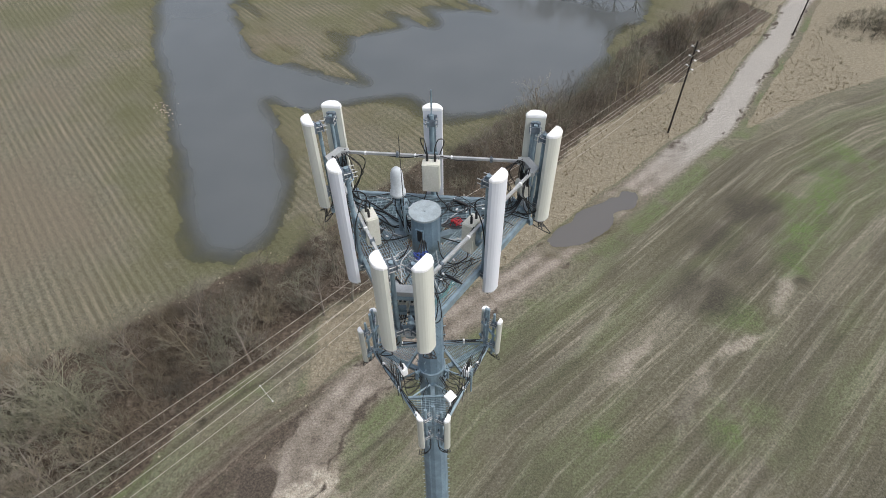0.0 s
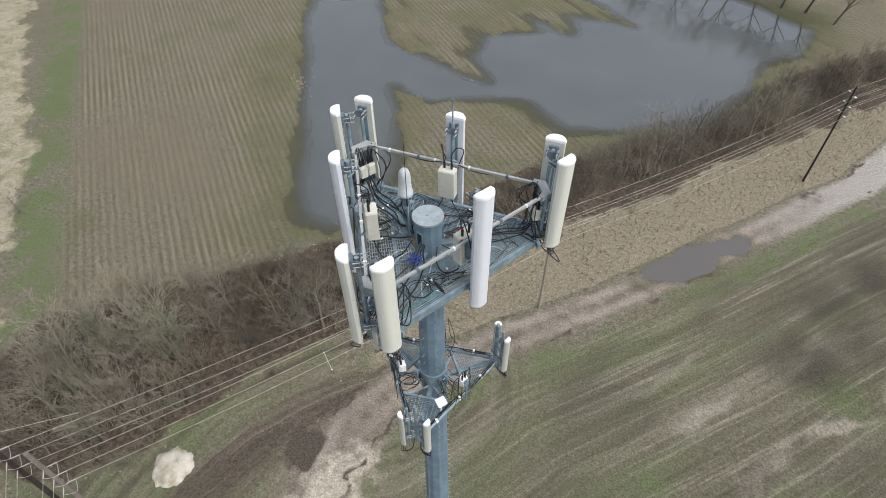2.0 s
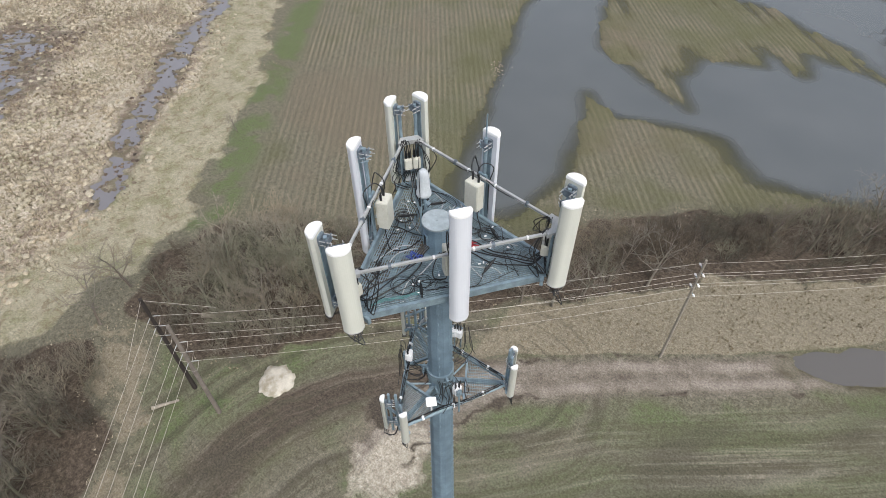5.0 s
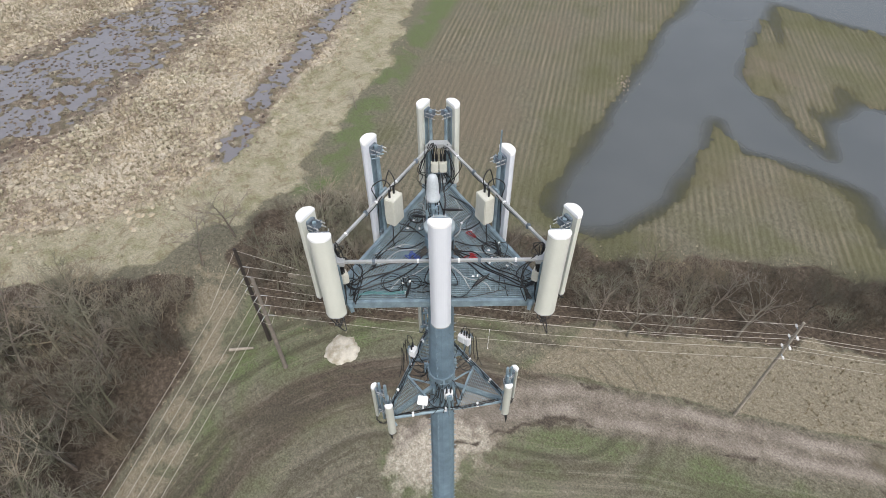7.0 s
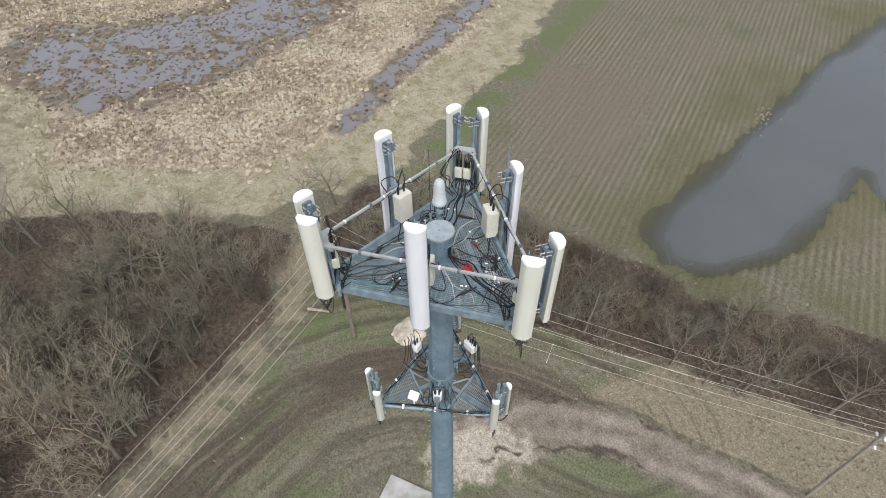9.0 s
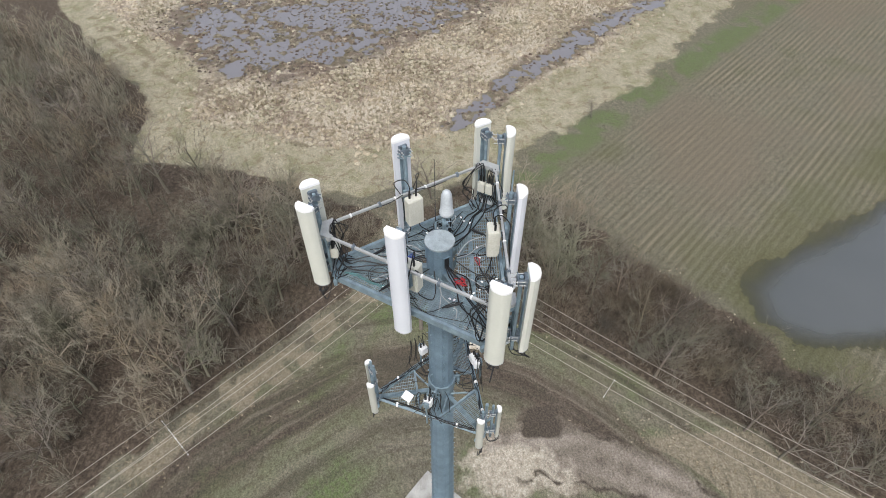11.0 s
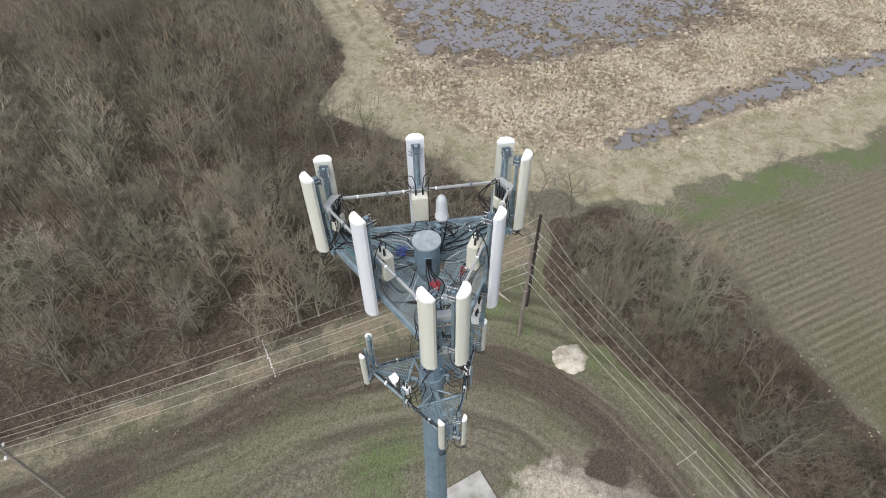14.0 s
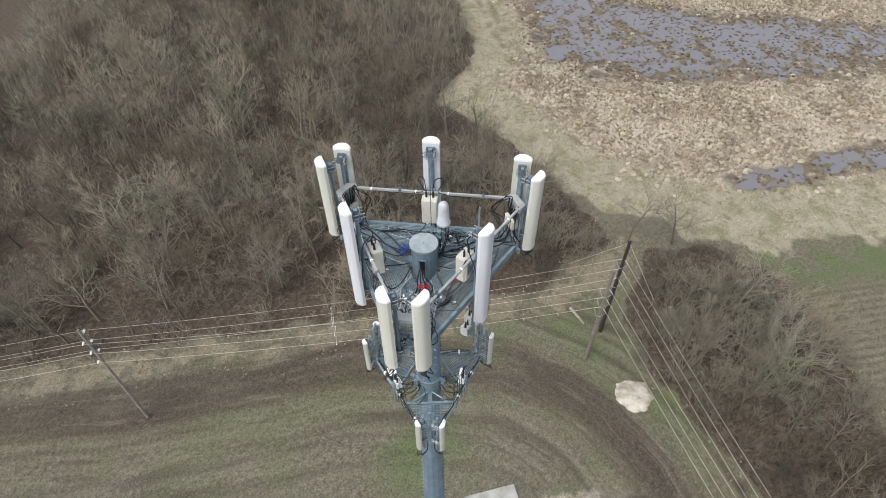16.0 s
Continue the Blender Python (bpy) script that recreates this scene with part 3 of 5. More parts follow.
def cable(bm, pts, r, seg=5, fine=5):
    """A round cable along a smooth line through the points."""
    pts = [Vector(p) for p in pts]
    line = []
    ext = [pts[0] * 2 - pts[1]] + pts + [pts[-1] * 2 - pts[-2]]
    for p0, p1, p2, p3 in zip(ext, ext[1:], ext[2:], ext[3:]):
        for k in range(fine):
            t = k / fine
            line.append(0.5 * (2 * p1 + (p2 - p0) * t + (2 * p0 - 5 * p1 + 4 * p2 - p3) * t * t + (3 * p1 - p0 - 3 * p2 + p3) * t ** 3))
    line.append(pts[-1])
    rings = []
    for i, p in enumerate(line):
        d = (line[min(i + 1, len(line) - 1)] - line[max(i - 1, 0)]).normalized()
        s = d.cross(Vector((0.31, 0.17, 0.93))).normalized()
        u = d.cross(s)
        rings.append([bm.verts.new(p + r * (math.cos(2 * math.pi * k / seg) * s + math.sin(2 * math.pi * k / seg) * u)) for k in range(seg)])
    for a, b in zip(rings, rings[1:]):
        for k in range(seg):
            bm.faces.new((a[k], a[(k + 1) % seg], b[(k + 1) % seg], b[k]))
    bm.faces.new(rings[0][::-1]), bm.faces.new(rings[-1])


def at(r, ang, z, side=0.0):
    """A place at the bearing ang and distance r from the mast; side: metres to the left of the bearing."""
    c, s = math.cos(radians(ang)), math.sin(radians(ang))
    return Vector((r * c - side * s, r * s + side * c, z))


def thing(name, label, category, group="", m=None, kind=""):
    e = new(name)
    e.empty_display_size = 0.2
    if m is not None:
        e.matrix_world = m
    return tagged(e, label, category, group, kind)


# ---- the mast ----
CORNER, FACE = (266.6, 26.6, 146.6), (326.6, 86.6, 206.6)
DECK, RAIL, TOPZ = 37.15, 38.1, 37.8


def mast_r(z):
    return 0.245 + (TOPZ - z) * 0.0095


mast = thing("monopole_mast", "tall grey galvanised twelve-sided steel monopole mast", "mast")
bm = bmesh.new()
rod(bm, (0, 0, -0.1), (0, 0, TOPZ - 0.03), mast_r(0), 12, mast_r(TOPZ))
part("shaft", bm, POLE_STEEL, mast)
bm = bmesh.new()
rod(bm, (0, 0, TOPZ - 0.035), (0, 0, TOPZ + 0.004), 0.275, 40)
rod(bm, (0, 0, TOPZ + 0.003), (0, 0, TOPZ + 0.015), 0.022, 12)
part("cap", bm, CAP_STEEL, mast, "round flat steel cap")
for k, a in enumerate((26.6, 146.6, 250.0)):
    # Solid black block stands in for the shade inside the port's opening.
    bm = bmesh.new()
    m = Matrix.Translation(at(mast_r(37.45) * 0.966 - 0.004, a, 37.42)) @ pose(0, 0, 0, 0, 0, a)
    box(bm, 0, 0, 0, 0.03, 0.105, 0.27, 0.012, m)
    part("port_shade_block", bm, BLACK, mast, "black block standing in for the shade inside a cable port")
    bm = bmesh.new()
    for s in (-1, 1):
        box(bm, 0.012, s * 0.064, 0, 0.03, 0.02, 0.30, 0.004, m)
    box(bm, 0.012, 0, 0.145, 0.03, 0.148, 0.02, 0.004, m)
    part("port_rim", bm, POLE_STEEL, mast)
bm = bmesh.new()
box(bm, 0, 0, 0, 0.035, 0.02, 0.035, 0.004)
rod(bm, (0.01, 0, 0), (0.05, 0, 0.0), 0.008, 6)
clip = part("climbing_clip", bm, GALV, mast)
clip.matrix_world = pose(mast_r(36.4), 0, 36.4, 0, 0, 0)
for a in (8, 68, 128, 188, 248, 308):
    z = 36.4
    while z > 22:
        z -= 0.31
        q = clip.copy()
        scene.collection.objects.link(q)
        q.parent = mast
        q.matrix_world = Matrix.Translation(at(mast_r(z) * 0.985 + 0.012, a, z)) @ pose(0, 0, 0, 0, 0, a)
for z, h in ((36.55, 0.34), (33.0, 0.3)):
    bm = bmesh.new()
    rod(bm, (0, 0, z - h / 2), (0, 0, z + h / 2), mast_r(z) + 0.03, 24)
    for k in range(3):
        a = 26.6 + 120 * k + (8.4 if z < 35 else 0) + 60
        m = Matrix.Translation(at(mast_r(z) + 0.07, a, z)) @ pose(0, 0, 0, 0, 0, a)
        box(bm, 0, 0, 0, 0.16, 0.05, h * 1.05, 0.006, m)
        for s in (-0.09, 0.09):
            rod(bm, m @ Vector((0.03, -0.1, s)), m @ Vector((0.03, 0.1, s)), 0.014, 8)
    part("clamp_collar", bm, GALV, mast, "bolted steel clamp collar")


def panel_antenna(length, width, depth, face_mat, label, group):
    """Radome facing +x, its foot at the origin, with end caps, back tray and mounting brackets; its pipe stands at x = -0.10."""
    a = thing("panel_antenna", label, "antenna", group)
    prof = []
    for k in range(13):
        u = -1 + 2 * k / 12
        prof.append((depth * (0.35 + 0.65 * (1 - abs(u) ** 3.0)), u * width / 2))
    prof += [(0.0, width / 2 * 0.95), (0.0, -width / 2 * 0.95)]

    def loft(levels):
        bm = bmesh.new()
        rings = [[bm.verts.new((depth * 0.45 + (x - depth * 0.45) * g, y * g, z)) for x, y in prof] for z, g in levels]
        for p, q in zip(rings, rings[1:]):
            for i in range(len(prof)):
                j = (i + 1) % len(prof)
                bm.faces.new((p[i], p[j], q[j], q[i]))
        bm.faces.new(rings[0][::-1]), bm.faces.new(rings[-1])
        return bm
    part("radome", loft([(0.025, 1), (length - 0.05, 1)]), face_mat, a)
    part("top_cap", loft([(length - 0.055, 1.035), (length - 0.02, 1.035), (length, 0.93)]), ENDCAP, a, "bright white end cap")
    part("bottom_cap", loft([(0.0, 0.94), (0.012, 1.03), (0.03, 1.03)]), GREYCAP, a)
    w = min(1.0, width / 0.3)
    bm = bmesh.new()
    box(bm, -0.006, 0, length / 2, 0.016, width * 0.36, length * 0.88, 0.003)
    part("back_tray", bm, GALV, a)
    for z in (length - 0.2, 0.28):
        bm = bmesh.new()
        box(bm, -0.03, 0, z, 0.05, 0.17 * w, 0.17, 0.008)
        for s in (-1, 1):
            box(bm, -0.085, s * 0.062 * w, z, 0.13, 0.014, 0.11)
            rod(bm, (-0.08, s * 0.06 * w, z), (-0.08, s * 0.10 * w, z), 0.016, 6)
        box(bm, -0.152, 0, z, 0.018, 0.21 * w, 0.13, 0.005)
        bracket = part("mounting_bracket", bm, BRACKET, a)
        for s in (-1, 1):
            for q in (-0.04, 0.04):
                bm = bmesh.new()
                rod(bm, (-0.24, s * 0.085 * w, z + q), (-0.04, s * 0.085 * w, z + q), 0.008, 6)
                rod(bm, (-0.175, s * 0.085 * w, z + q), (-0.16, s * 0.085 * w, z + q), 0.016, 6)
                part("clamp_bolt", bm, RAILSTEEL, bracket)
    for i in range(4):
        y = (i - 1.5) * width * 0.2
        bm = bmesh.new()
        rod(bm, (depth * 0.4, y, -0.06), (depth * 0.4, y, 0.01), 0.015, 8)
        part("connector", bm, BLACK, a)
    return a


def put(thing0, used, r, ang, z, face, side=0.0):
    m = Matrix.Translation(at(r, ang, z, side)) @ pose(0, 0, 0, 0, 0, face)
    if not used:
        thing0.matrix_world = m
        return thing0
    return copy_thing(thing0, m)


# ---- upper platform ----
upper = thing("antenna_platform", "triangular galvanised steel antenna platform with grating deck and rail", "platform")
FACE_D, CUT = 1.15, 1.97
T60 = math.tan(radians(60))
for f, a in enumerate(FACE):
    # edge beam, rail, deck bearers
    half = (CUT - 0.5 * FACE_D) / 0.866
    bm = bmesh.new()
    bar(bm, at(FACE_D, a, DECK - 0.07, -half + 0.02), at(FACE_D, a, DECK - 0.07, half - 0.02), 0.06, 0.15)
    part("edge_beam", bm, GALV, upper)
    bm = bmesh.new()
    reach = 1.72
    bar(bm, at(1.11, a, RAIL, -reach), at(1.11, a, RAIL, reach), 0.043, 0.045)
    part("rail", bm, RAILSTEEL, upper)
    for q in (-1.05, 0.62):
        bm = bmesh.new()
        box(bm, 0, 0, 0, 0.075, 0.05, 0.09, 0.008, Matrix.Translation(at(1.11, a, RAIL, q)) @ pose(0, 0, 0, 0, 0, a))
        rod(bm, at(1.09, a, RAIL + 0.05, q), at(1.09, a, RAIL + 0.085, q), 0.01, 6)
        part("rail_clamp", bm, BRACKET, upper, "dark bolted clamp on the rail")
    for q in (-0.35, 0.3, 1.2):
        bm = bmesh.new()
        box(bm, 0, 0, 0, 0.06, 0.035, 0.058, 0.006, Matrix.Translation(at(1.11, a, RAIL, q)) @ pose(0, 0, 0, 0, 0, a))
        part("cable_clip", bm, ENDCAP, upper, "white cable clip")
    bm = bmesh.new()
    for d in (0.6,):
        bar(bm, at(d, a, DECK - 0.06, -d * T60 + 0.1), at(d, a, DECK - 0.06, d * T60 - 0.1), 0.06, 0.08)
    for s in (-0.55, 0.55):
        bar(bm, at(0.3, a, DECK - 0.075, s * 0.4), at(FACE_D - 0.04, a, DECK - 0.075, s), 0.05, 0.07)
    part("deck_bearer", bm, GALV, upper)
    # bar grating: close bars along the face, thinner cross rods
    bm = bmesh.new()
    d = 0.34
    while d < FACE_D - 0.04:
        lim = min(d * T60 - 0.06, (CUT - 0.06 - 0.5 * d) / 0.866)
        if d > 0.05:
            bar(bm, at(d, a, DECK - 0.005, -lim), at(d, a, DECK - 0.005, lim), 0.012, 0.03)
        d += 0.042
    s = -1.6
    while s < 1.6:
        lo = max(0.30, (abs(s) + 0.06) / T60)
        hi = min(FACE_D - 0.09, (CUT - 0.06 - 0.866 * abs(s)) * 2)
        if hi > lo + 0.05:
            bar(bm, at(lo, a, DECK + 0.006, s), at(hi, a, DECK + 0.006, s), 0.010, 0.012)
        s += 0.085
    part("grating", bm, GRATE, upper, "open bar grating")
for c, a in enumerate(CORNER):
    bm = bmesh.new()
    bar(bm, at(0.2, a, DECK - 0.09, 0), at(2.02, a, DECK - 0.09, 0), 0.13, 0.15)
    bar(bm, at(0.22, a, 36.42, 0), at(1.5, a, DECK - 0.17, 0), 0.07, 0.07)
    part("arm", bm, GALV, upper, "square tube arm from the mast to a corner")
    bm = bmesh.new()
    bar(bm, at(CUT - 0.04, a, DECK - 0.08, -0.36), at(CUT - 0.04, a, DECK - 0.08, 0.36), 0.06, 0.12)
    part("corner_beam", bm, GALV, upper)
    bm = bmesh.new()
    outline = [(1.90, -0.26), (1.96, -0.22), (2.07, -0.17), (2.07, 0.17), (1.96, 0.22), (1.90, 0.26), (1.84, 0.17), (1.93, 0.10), (1.93, -0.10), (1.84, -0.17)]
    lo = [bm.verts.new(at(r, a, RAIL - 0.045, s)) for r, s in outline]
    hi = [bm.verts.new(at(r, a, RAIL + 0.045, s)) for r, s in outline]
    bm.faces.new(lo[::-1]), bm.faces.new(hi)
    for i in range(len(outline)):
        j = (i + 1) % len(outline)
        bm.faces.new((lo[i], lo[j], hi[j], hi[i]))
    part("rail_corner", bm, RAILSTEEL, upper)
    for s in (-1, 1):
        bm = bmesh.new()
        rod(bm, at(2.11, a, 36.95, s * 0.148), at(2.11, a, 38.80, s * 0.148), 0.033, 12)
        part("mounting_pipe", bm, GALV, upper)
    bm = bmesh.new()
    for z in (37.3, 38.02):
        box(bm, 0, 0, 0, 0.06, 0.42, 0.07, 0.006, Matrix.Translation(at(2.055, a, z)) @ pose(0, 0, 0, 0, 0, a))
    for s in (-1, 1):
        rod(bm, at(1.98, a, DECK - 0.05, s * 0.2), at(1.98, a, RAIL, s * 0.2), 0.025, 8)
    part("corner_post", bm, GALV, upper)
for f, a in enumerate(FACE):
    top = 38.9 if f == 1 else 39.1
    bm = bmesh.new()
    if f == 1:
        rod(bm, at(1.20, a, 38.85), at(1.20, a, 39.36), 0.014, 8)
    rod(bm, at(1.20, a, 36.9), at(1.20, a, top), 0.037, 12)
    for z in (RAIL, DECK - 0.06):
        box(bm, 0, 0, 0, 0.05, 0.2, 0.1, 0.006, Matrix.Translation(at(1.165, a, z)) @ pose(0, 0, 0, 0, 0, a))
    for z in (top - 0.12, top - 0.2):
        rod(bm, at(1.12, a, z, -0.09), at(1.29, a, z, 0.09), 0.012, 6)
        rod(bm, at(1.12, a, z, 0.05), at(1.22, a, z, 0.14), 0.012, 6)
    part("mounting_pipe", bm, GALV, upper)
upper.matrix_world = Matrix.Identity(4)

LONG = panel_antenna(2.44, 0.34, 0.17, WHITE, "long white panel antenna on a galvanised pipe at the rail", "panel antennas on the upper platform")
SHORT = panel_antenna(1.87, 0.34, 0.17, CREAM, "cream panel antenna on a galvanised pipe at a platform corner", "panel antennas on the upper platform")
for i, a in enumerate(FACE):
    put(LONG, i, 1.30, a, 36.52 if i == 1 else 36.76, a)
first = 0
for i, a in enumerate(CORNER):
    for s in (-1, 1):
        put(SHORT, first, 2.16, a, 37.06, a + s * 60, s * 0.235)
        first = 1


def radio_unit(w, d, h, label, group, paint=None):
    """A radio housing with its back at x = 0, facing -x, its foot at z = 0."""
    u = thing("radio_unit", label, "radio unit", group)
    bm = bmesh.new()
    box(bm, -d / 2 - 0.03, 0, h / 2, d, w, h, 0.014)
    part("housing", bm, paint or BOXPAINT, u)
    bm = bmesh.new()
    for k in range(9):
        box(bm, -0.03 - d * 0.45, (k - 4) * w / 10.5, h / 2, d * 0.82, 0.006, h * 0.86)
    bmesh.ops.translate(bm, verts=bm.verts, vec=(0.035, 0, 0))
    part("cooling_fins", bm, paint or BOXPAINT, u)
    bm = bmesh.new()
    box(bm, -0.012, 0, h * 0.55, 0.03, w * 0.5, h * 0.5, 0.004)
    box(bm, 0.02, 0, h * 0.75, 0.05, 0.12, 0.06)
    box(bm, 0.02, 0, h * 0.3, 0.05, 0.12, 0.06)
    part("bracket", bm, GALV, u)
    for s in (-0.22, 0.22):
        bm = bmesh.new()
        rod(bm, (-d * 0.5, s * w, h - 0.01), (-d * 0.5, s * w, h + 0.12), 0.022, 10)
        rod(bm, (-d * 0.5, s * w, h + 0.12), (-d * 0.5, s * w, h + 0.17), 0.014, 8)
        part("cable_boot", bm, BLACK, u, "black rubber cable boot")
    bm = bmesh.new()
    for s in (-0.3, -0.1, 0.1, 0.3):
        rod(bm, (-d * 0.5, s * w, -0.05), (-d * 0.5, s * w, 0.01), 0.016, 8)
    part("gland", bm, BLACK, u)
    return u


RRU = radio_unit(0.31, 0.20, 0.60, "cream ribbed radio unit hung inside the platform rail", "radio units at the rail")
for i, a in enumerate(FACE):
    put(RRU, i, 1.075, a, 37.50, a)
MINI = radio_unit(0.15, 0.11, 0.24, "small off-white radio unit on a corner post", "small radio units at the corners")
first = 0
for a in CORNER:
    for s in (-1, 1):
        put(MINI, first, 1.965, a, 37.52, a, s * 0.085)
        first = 1
for a in CORNER:
    bm = bmesh.new()
    box(bm, 0, 0, 0, 0.16, 0.28, 0.10, 0.012, Matrix.Translation(at(2.03, a, 37.19)) @ pose(0, 0, 0, 0, 12, a))
    jb = part("junction_box", bm, DOME)
    tagged(jb, "grey junction box lying on the platform corner", "junction box", "junction boxes at the corners")

# dome antenna on a stub pipe, and a whip beside it
dome = thing("dome_antenna", "grey bullet-shaped dome antenna clamped to a short pipe", "antenna")
dx, dy = -0.45, 0.16
bm = bmesh.new()
levels = [(38.02, 0.125), (38.05, 0.135), (38.09, 0.135), (38.10, 0.116), (38.40, 0.104), (38.47, 0.097), (38.53, 0.078), (38.56, 0.052), (38.575, 0.018)]
rings = [[bm.verts.new((dx + r * math.cos(k * math.pi / 12), dy + r * math.sin(k * math.pi / 12), z)) for k in range(24)] for z, r in levels]
for p, q in zip(rings, rings[1:]):
    for k in range(24):
        bm.faces.new((p[k], p[(k + 1) % 24], q[(k + 1) % 24], q[k]))
bm.faces.new(rings[0][::-1]), bm.faces.new(rings[-1])
part("dome", bm, DOME, dome, smooth=True)
bm = bmesh.new()
rod(bm, (dx, dy, DECK), (dx, dy, 38.03), 0.03, 10)
rod(bm, (dx + 0.09, dy - 0.07, DECK), (dx + 0.09, dy - 0.07, 37.98), 0.024, 10)
box(bm, dx, dy, DECK + 0.02, 0.22, 0.22, 0.03)
part("stub_pipe", bm, GALV, dome)
for z in (37.75, 37.9):
    bm = bmesh.new()
    box(bm, dx + 0.04, dy - 0.03, z, 0.22, 0.09, 0.05, 0.008)
    for s in (-0.08, 0.08):
        rod(bm, (dx + s, dy - 0.13, z), (dx + s, dy + 0.09, z), 0.008, 6)
    part("clamp", bm, GALV, dome)
for k in range(6):
    a = k * 1.05
    bm = bmesh.new()
    cable(bm, [(dx + 0.08 * math.cos(a), dy + 0.08 * math.sin(a), 38.03), (dx + 0.09 * math.cos(a), dy + 0.09 * math.sin(a), 37.8), (dx + 0.06 * math.cos(a) + 0.05, dy + 0.06 * math.sin(a), 37.5), (dx * 0.72 + 0.05 * math.cos(a), dy * 0.7 + 0.06 * math.sin(a), 37.22)], 0.009)
    part("lead", bm, BLACK, dome)
whip = thing("whip_antenna", "thin dark whip antenna on a clamp at the mast", "antenna")
bm = bmesh.new()
rod(bm, (-0.34, -0.05, DECK + 0.01), (-0.34, -0.05, 37.95), 0.02, 8)
part("stem", bm, GALV, whip)
bm = bmesh.new()
rod(bm, (-0.34, -0.05, 37.94), (-0.34, -0.05, 39.35), 0.008, 6, 0.004)
part("rod", bm, BLACK, whip)

# ---- cabling of the upper platform ----
rng = random.Random(7)


def run(name, label, pts_list, r, mat, cat="cable", group=""):
    """A bundle of loose cables as one thing with one part a cable."""
    b = thing(name, label, cat, group)
    for pts in pts_list:
        bm = bmesh.new()
        cable(bm, pts, r)
        part("cable", bm, mat, b)
    return b


def jig(p, s):
    return Vector(p) + Vector((rng.uniform(-s, s), rng.uniform(-s, s), rng.uniform(-s * 0.3, s * 0.3)))


Z = DECK + 0.035
for i, a in enumerate(CORNER):
    # jumpers hanging in loops from both corner antennas down to the corner radios
    loops = []
    for s in (-1, 1):
        foot = at(2.16, a, 37.0, s * 0.235) + 0.07 * at(1, a + s * 60, 0)
        for k in range(4):
            f = foot + at(1, a + s * 60 + 90, 0) * (k - 1.5) * 0.068
            f.z = 37.0
            low = 36.9 - 0.22 * rng.random()
            mid = at(2.12 + 0.22 * rng.random(), a, low, s * (0.26 + 0.18 * rng.random()))
            mid2 = at(2.0 + 0.18 * rng.random(), a, low + 0.16, s * (0.12 + 0.16 * rng.random()))
            end = at(1.9, a, 37.48, s * (0.05 + 0.024 * k))
            loops.append([f, f + Vector((0, 0, -0.1)), mid, mid2, at(1.98, a, 37.22, s * (0.10 + 0.05 * k)), end])
    run("jumper_loops", "black jumper cables looped beneath the corner antennas", loops, 0.0095, BLACK, group="jumper cables at the corners")
    # tall loops beside the rail corner
    loops = []
    for s in (-1, 1):
        for k in range(4):
            x = s * (0.03 + 0.035 * k)
            top = 38.1 + 0.12 * rng.random()
            loops.append([at(1.88, a, 37.78, x), at(1.87, a, 37.95, x), at(1.93 - 0.1 * rng.random(), a, top, x + s * 0.08 * rng.random()), at(1.85 - 0.25 * rng.random(), a, 37.9 - 0.2 * rng.random(), s * (0.2 + 0.25 * rng.random())), at(1.75 + 0.2 * rng.random(), a, 37.45, s * (0.25 + 0.25 * rng.random())), at(1.86, a, 37.2, s * (0.15 + 0.25 * rng.random())), at(1.6 + 0.2 * rng.random(), a, Z, s * 0.2 * rng.random())])
    run("rail_loops", "black cables arching over the small radio units", loops, 0.009, BLACK, group="cable arches at the corners")
    # trunk from the mast port to the corner
    loops = []
    for k in range(4):
        s = (k - 1.5) * 0.045
        loops.append([at(0.24, a, 37.4 - 0.03 * k, s * 0.4), at(0.42, a, 37.3, s), jig(at(0.62, a, Z + 0.01, s * 2 + 0.05), 0.05), jig(at(1.0, a, Z, s * 2.4), 0.07), jig(at(1.4, a, Z, s * 2), 0.07), jig(at(1.72, a, Z, s), 0.05), at(1.88, a, 37.45, s * 0.8)])
    run("deck_cables", "thick black feeder cables lying across the grating", loops, 0.013, BLACK, group="feeder cables on the deck")
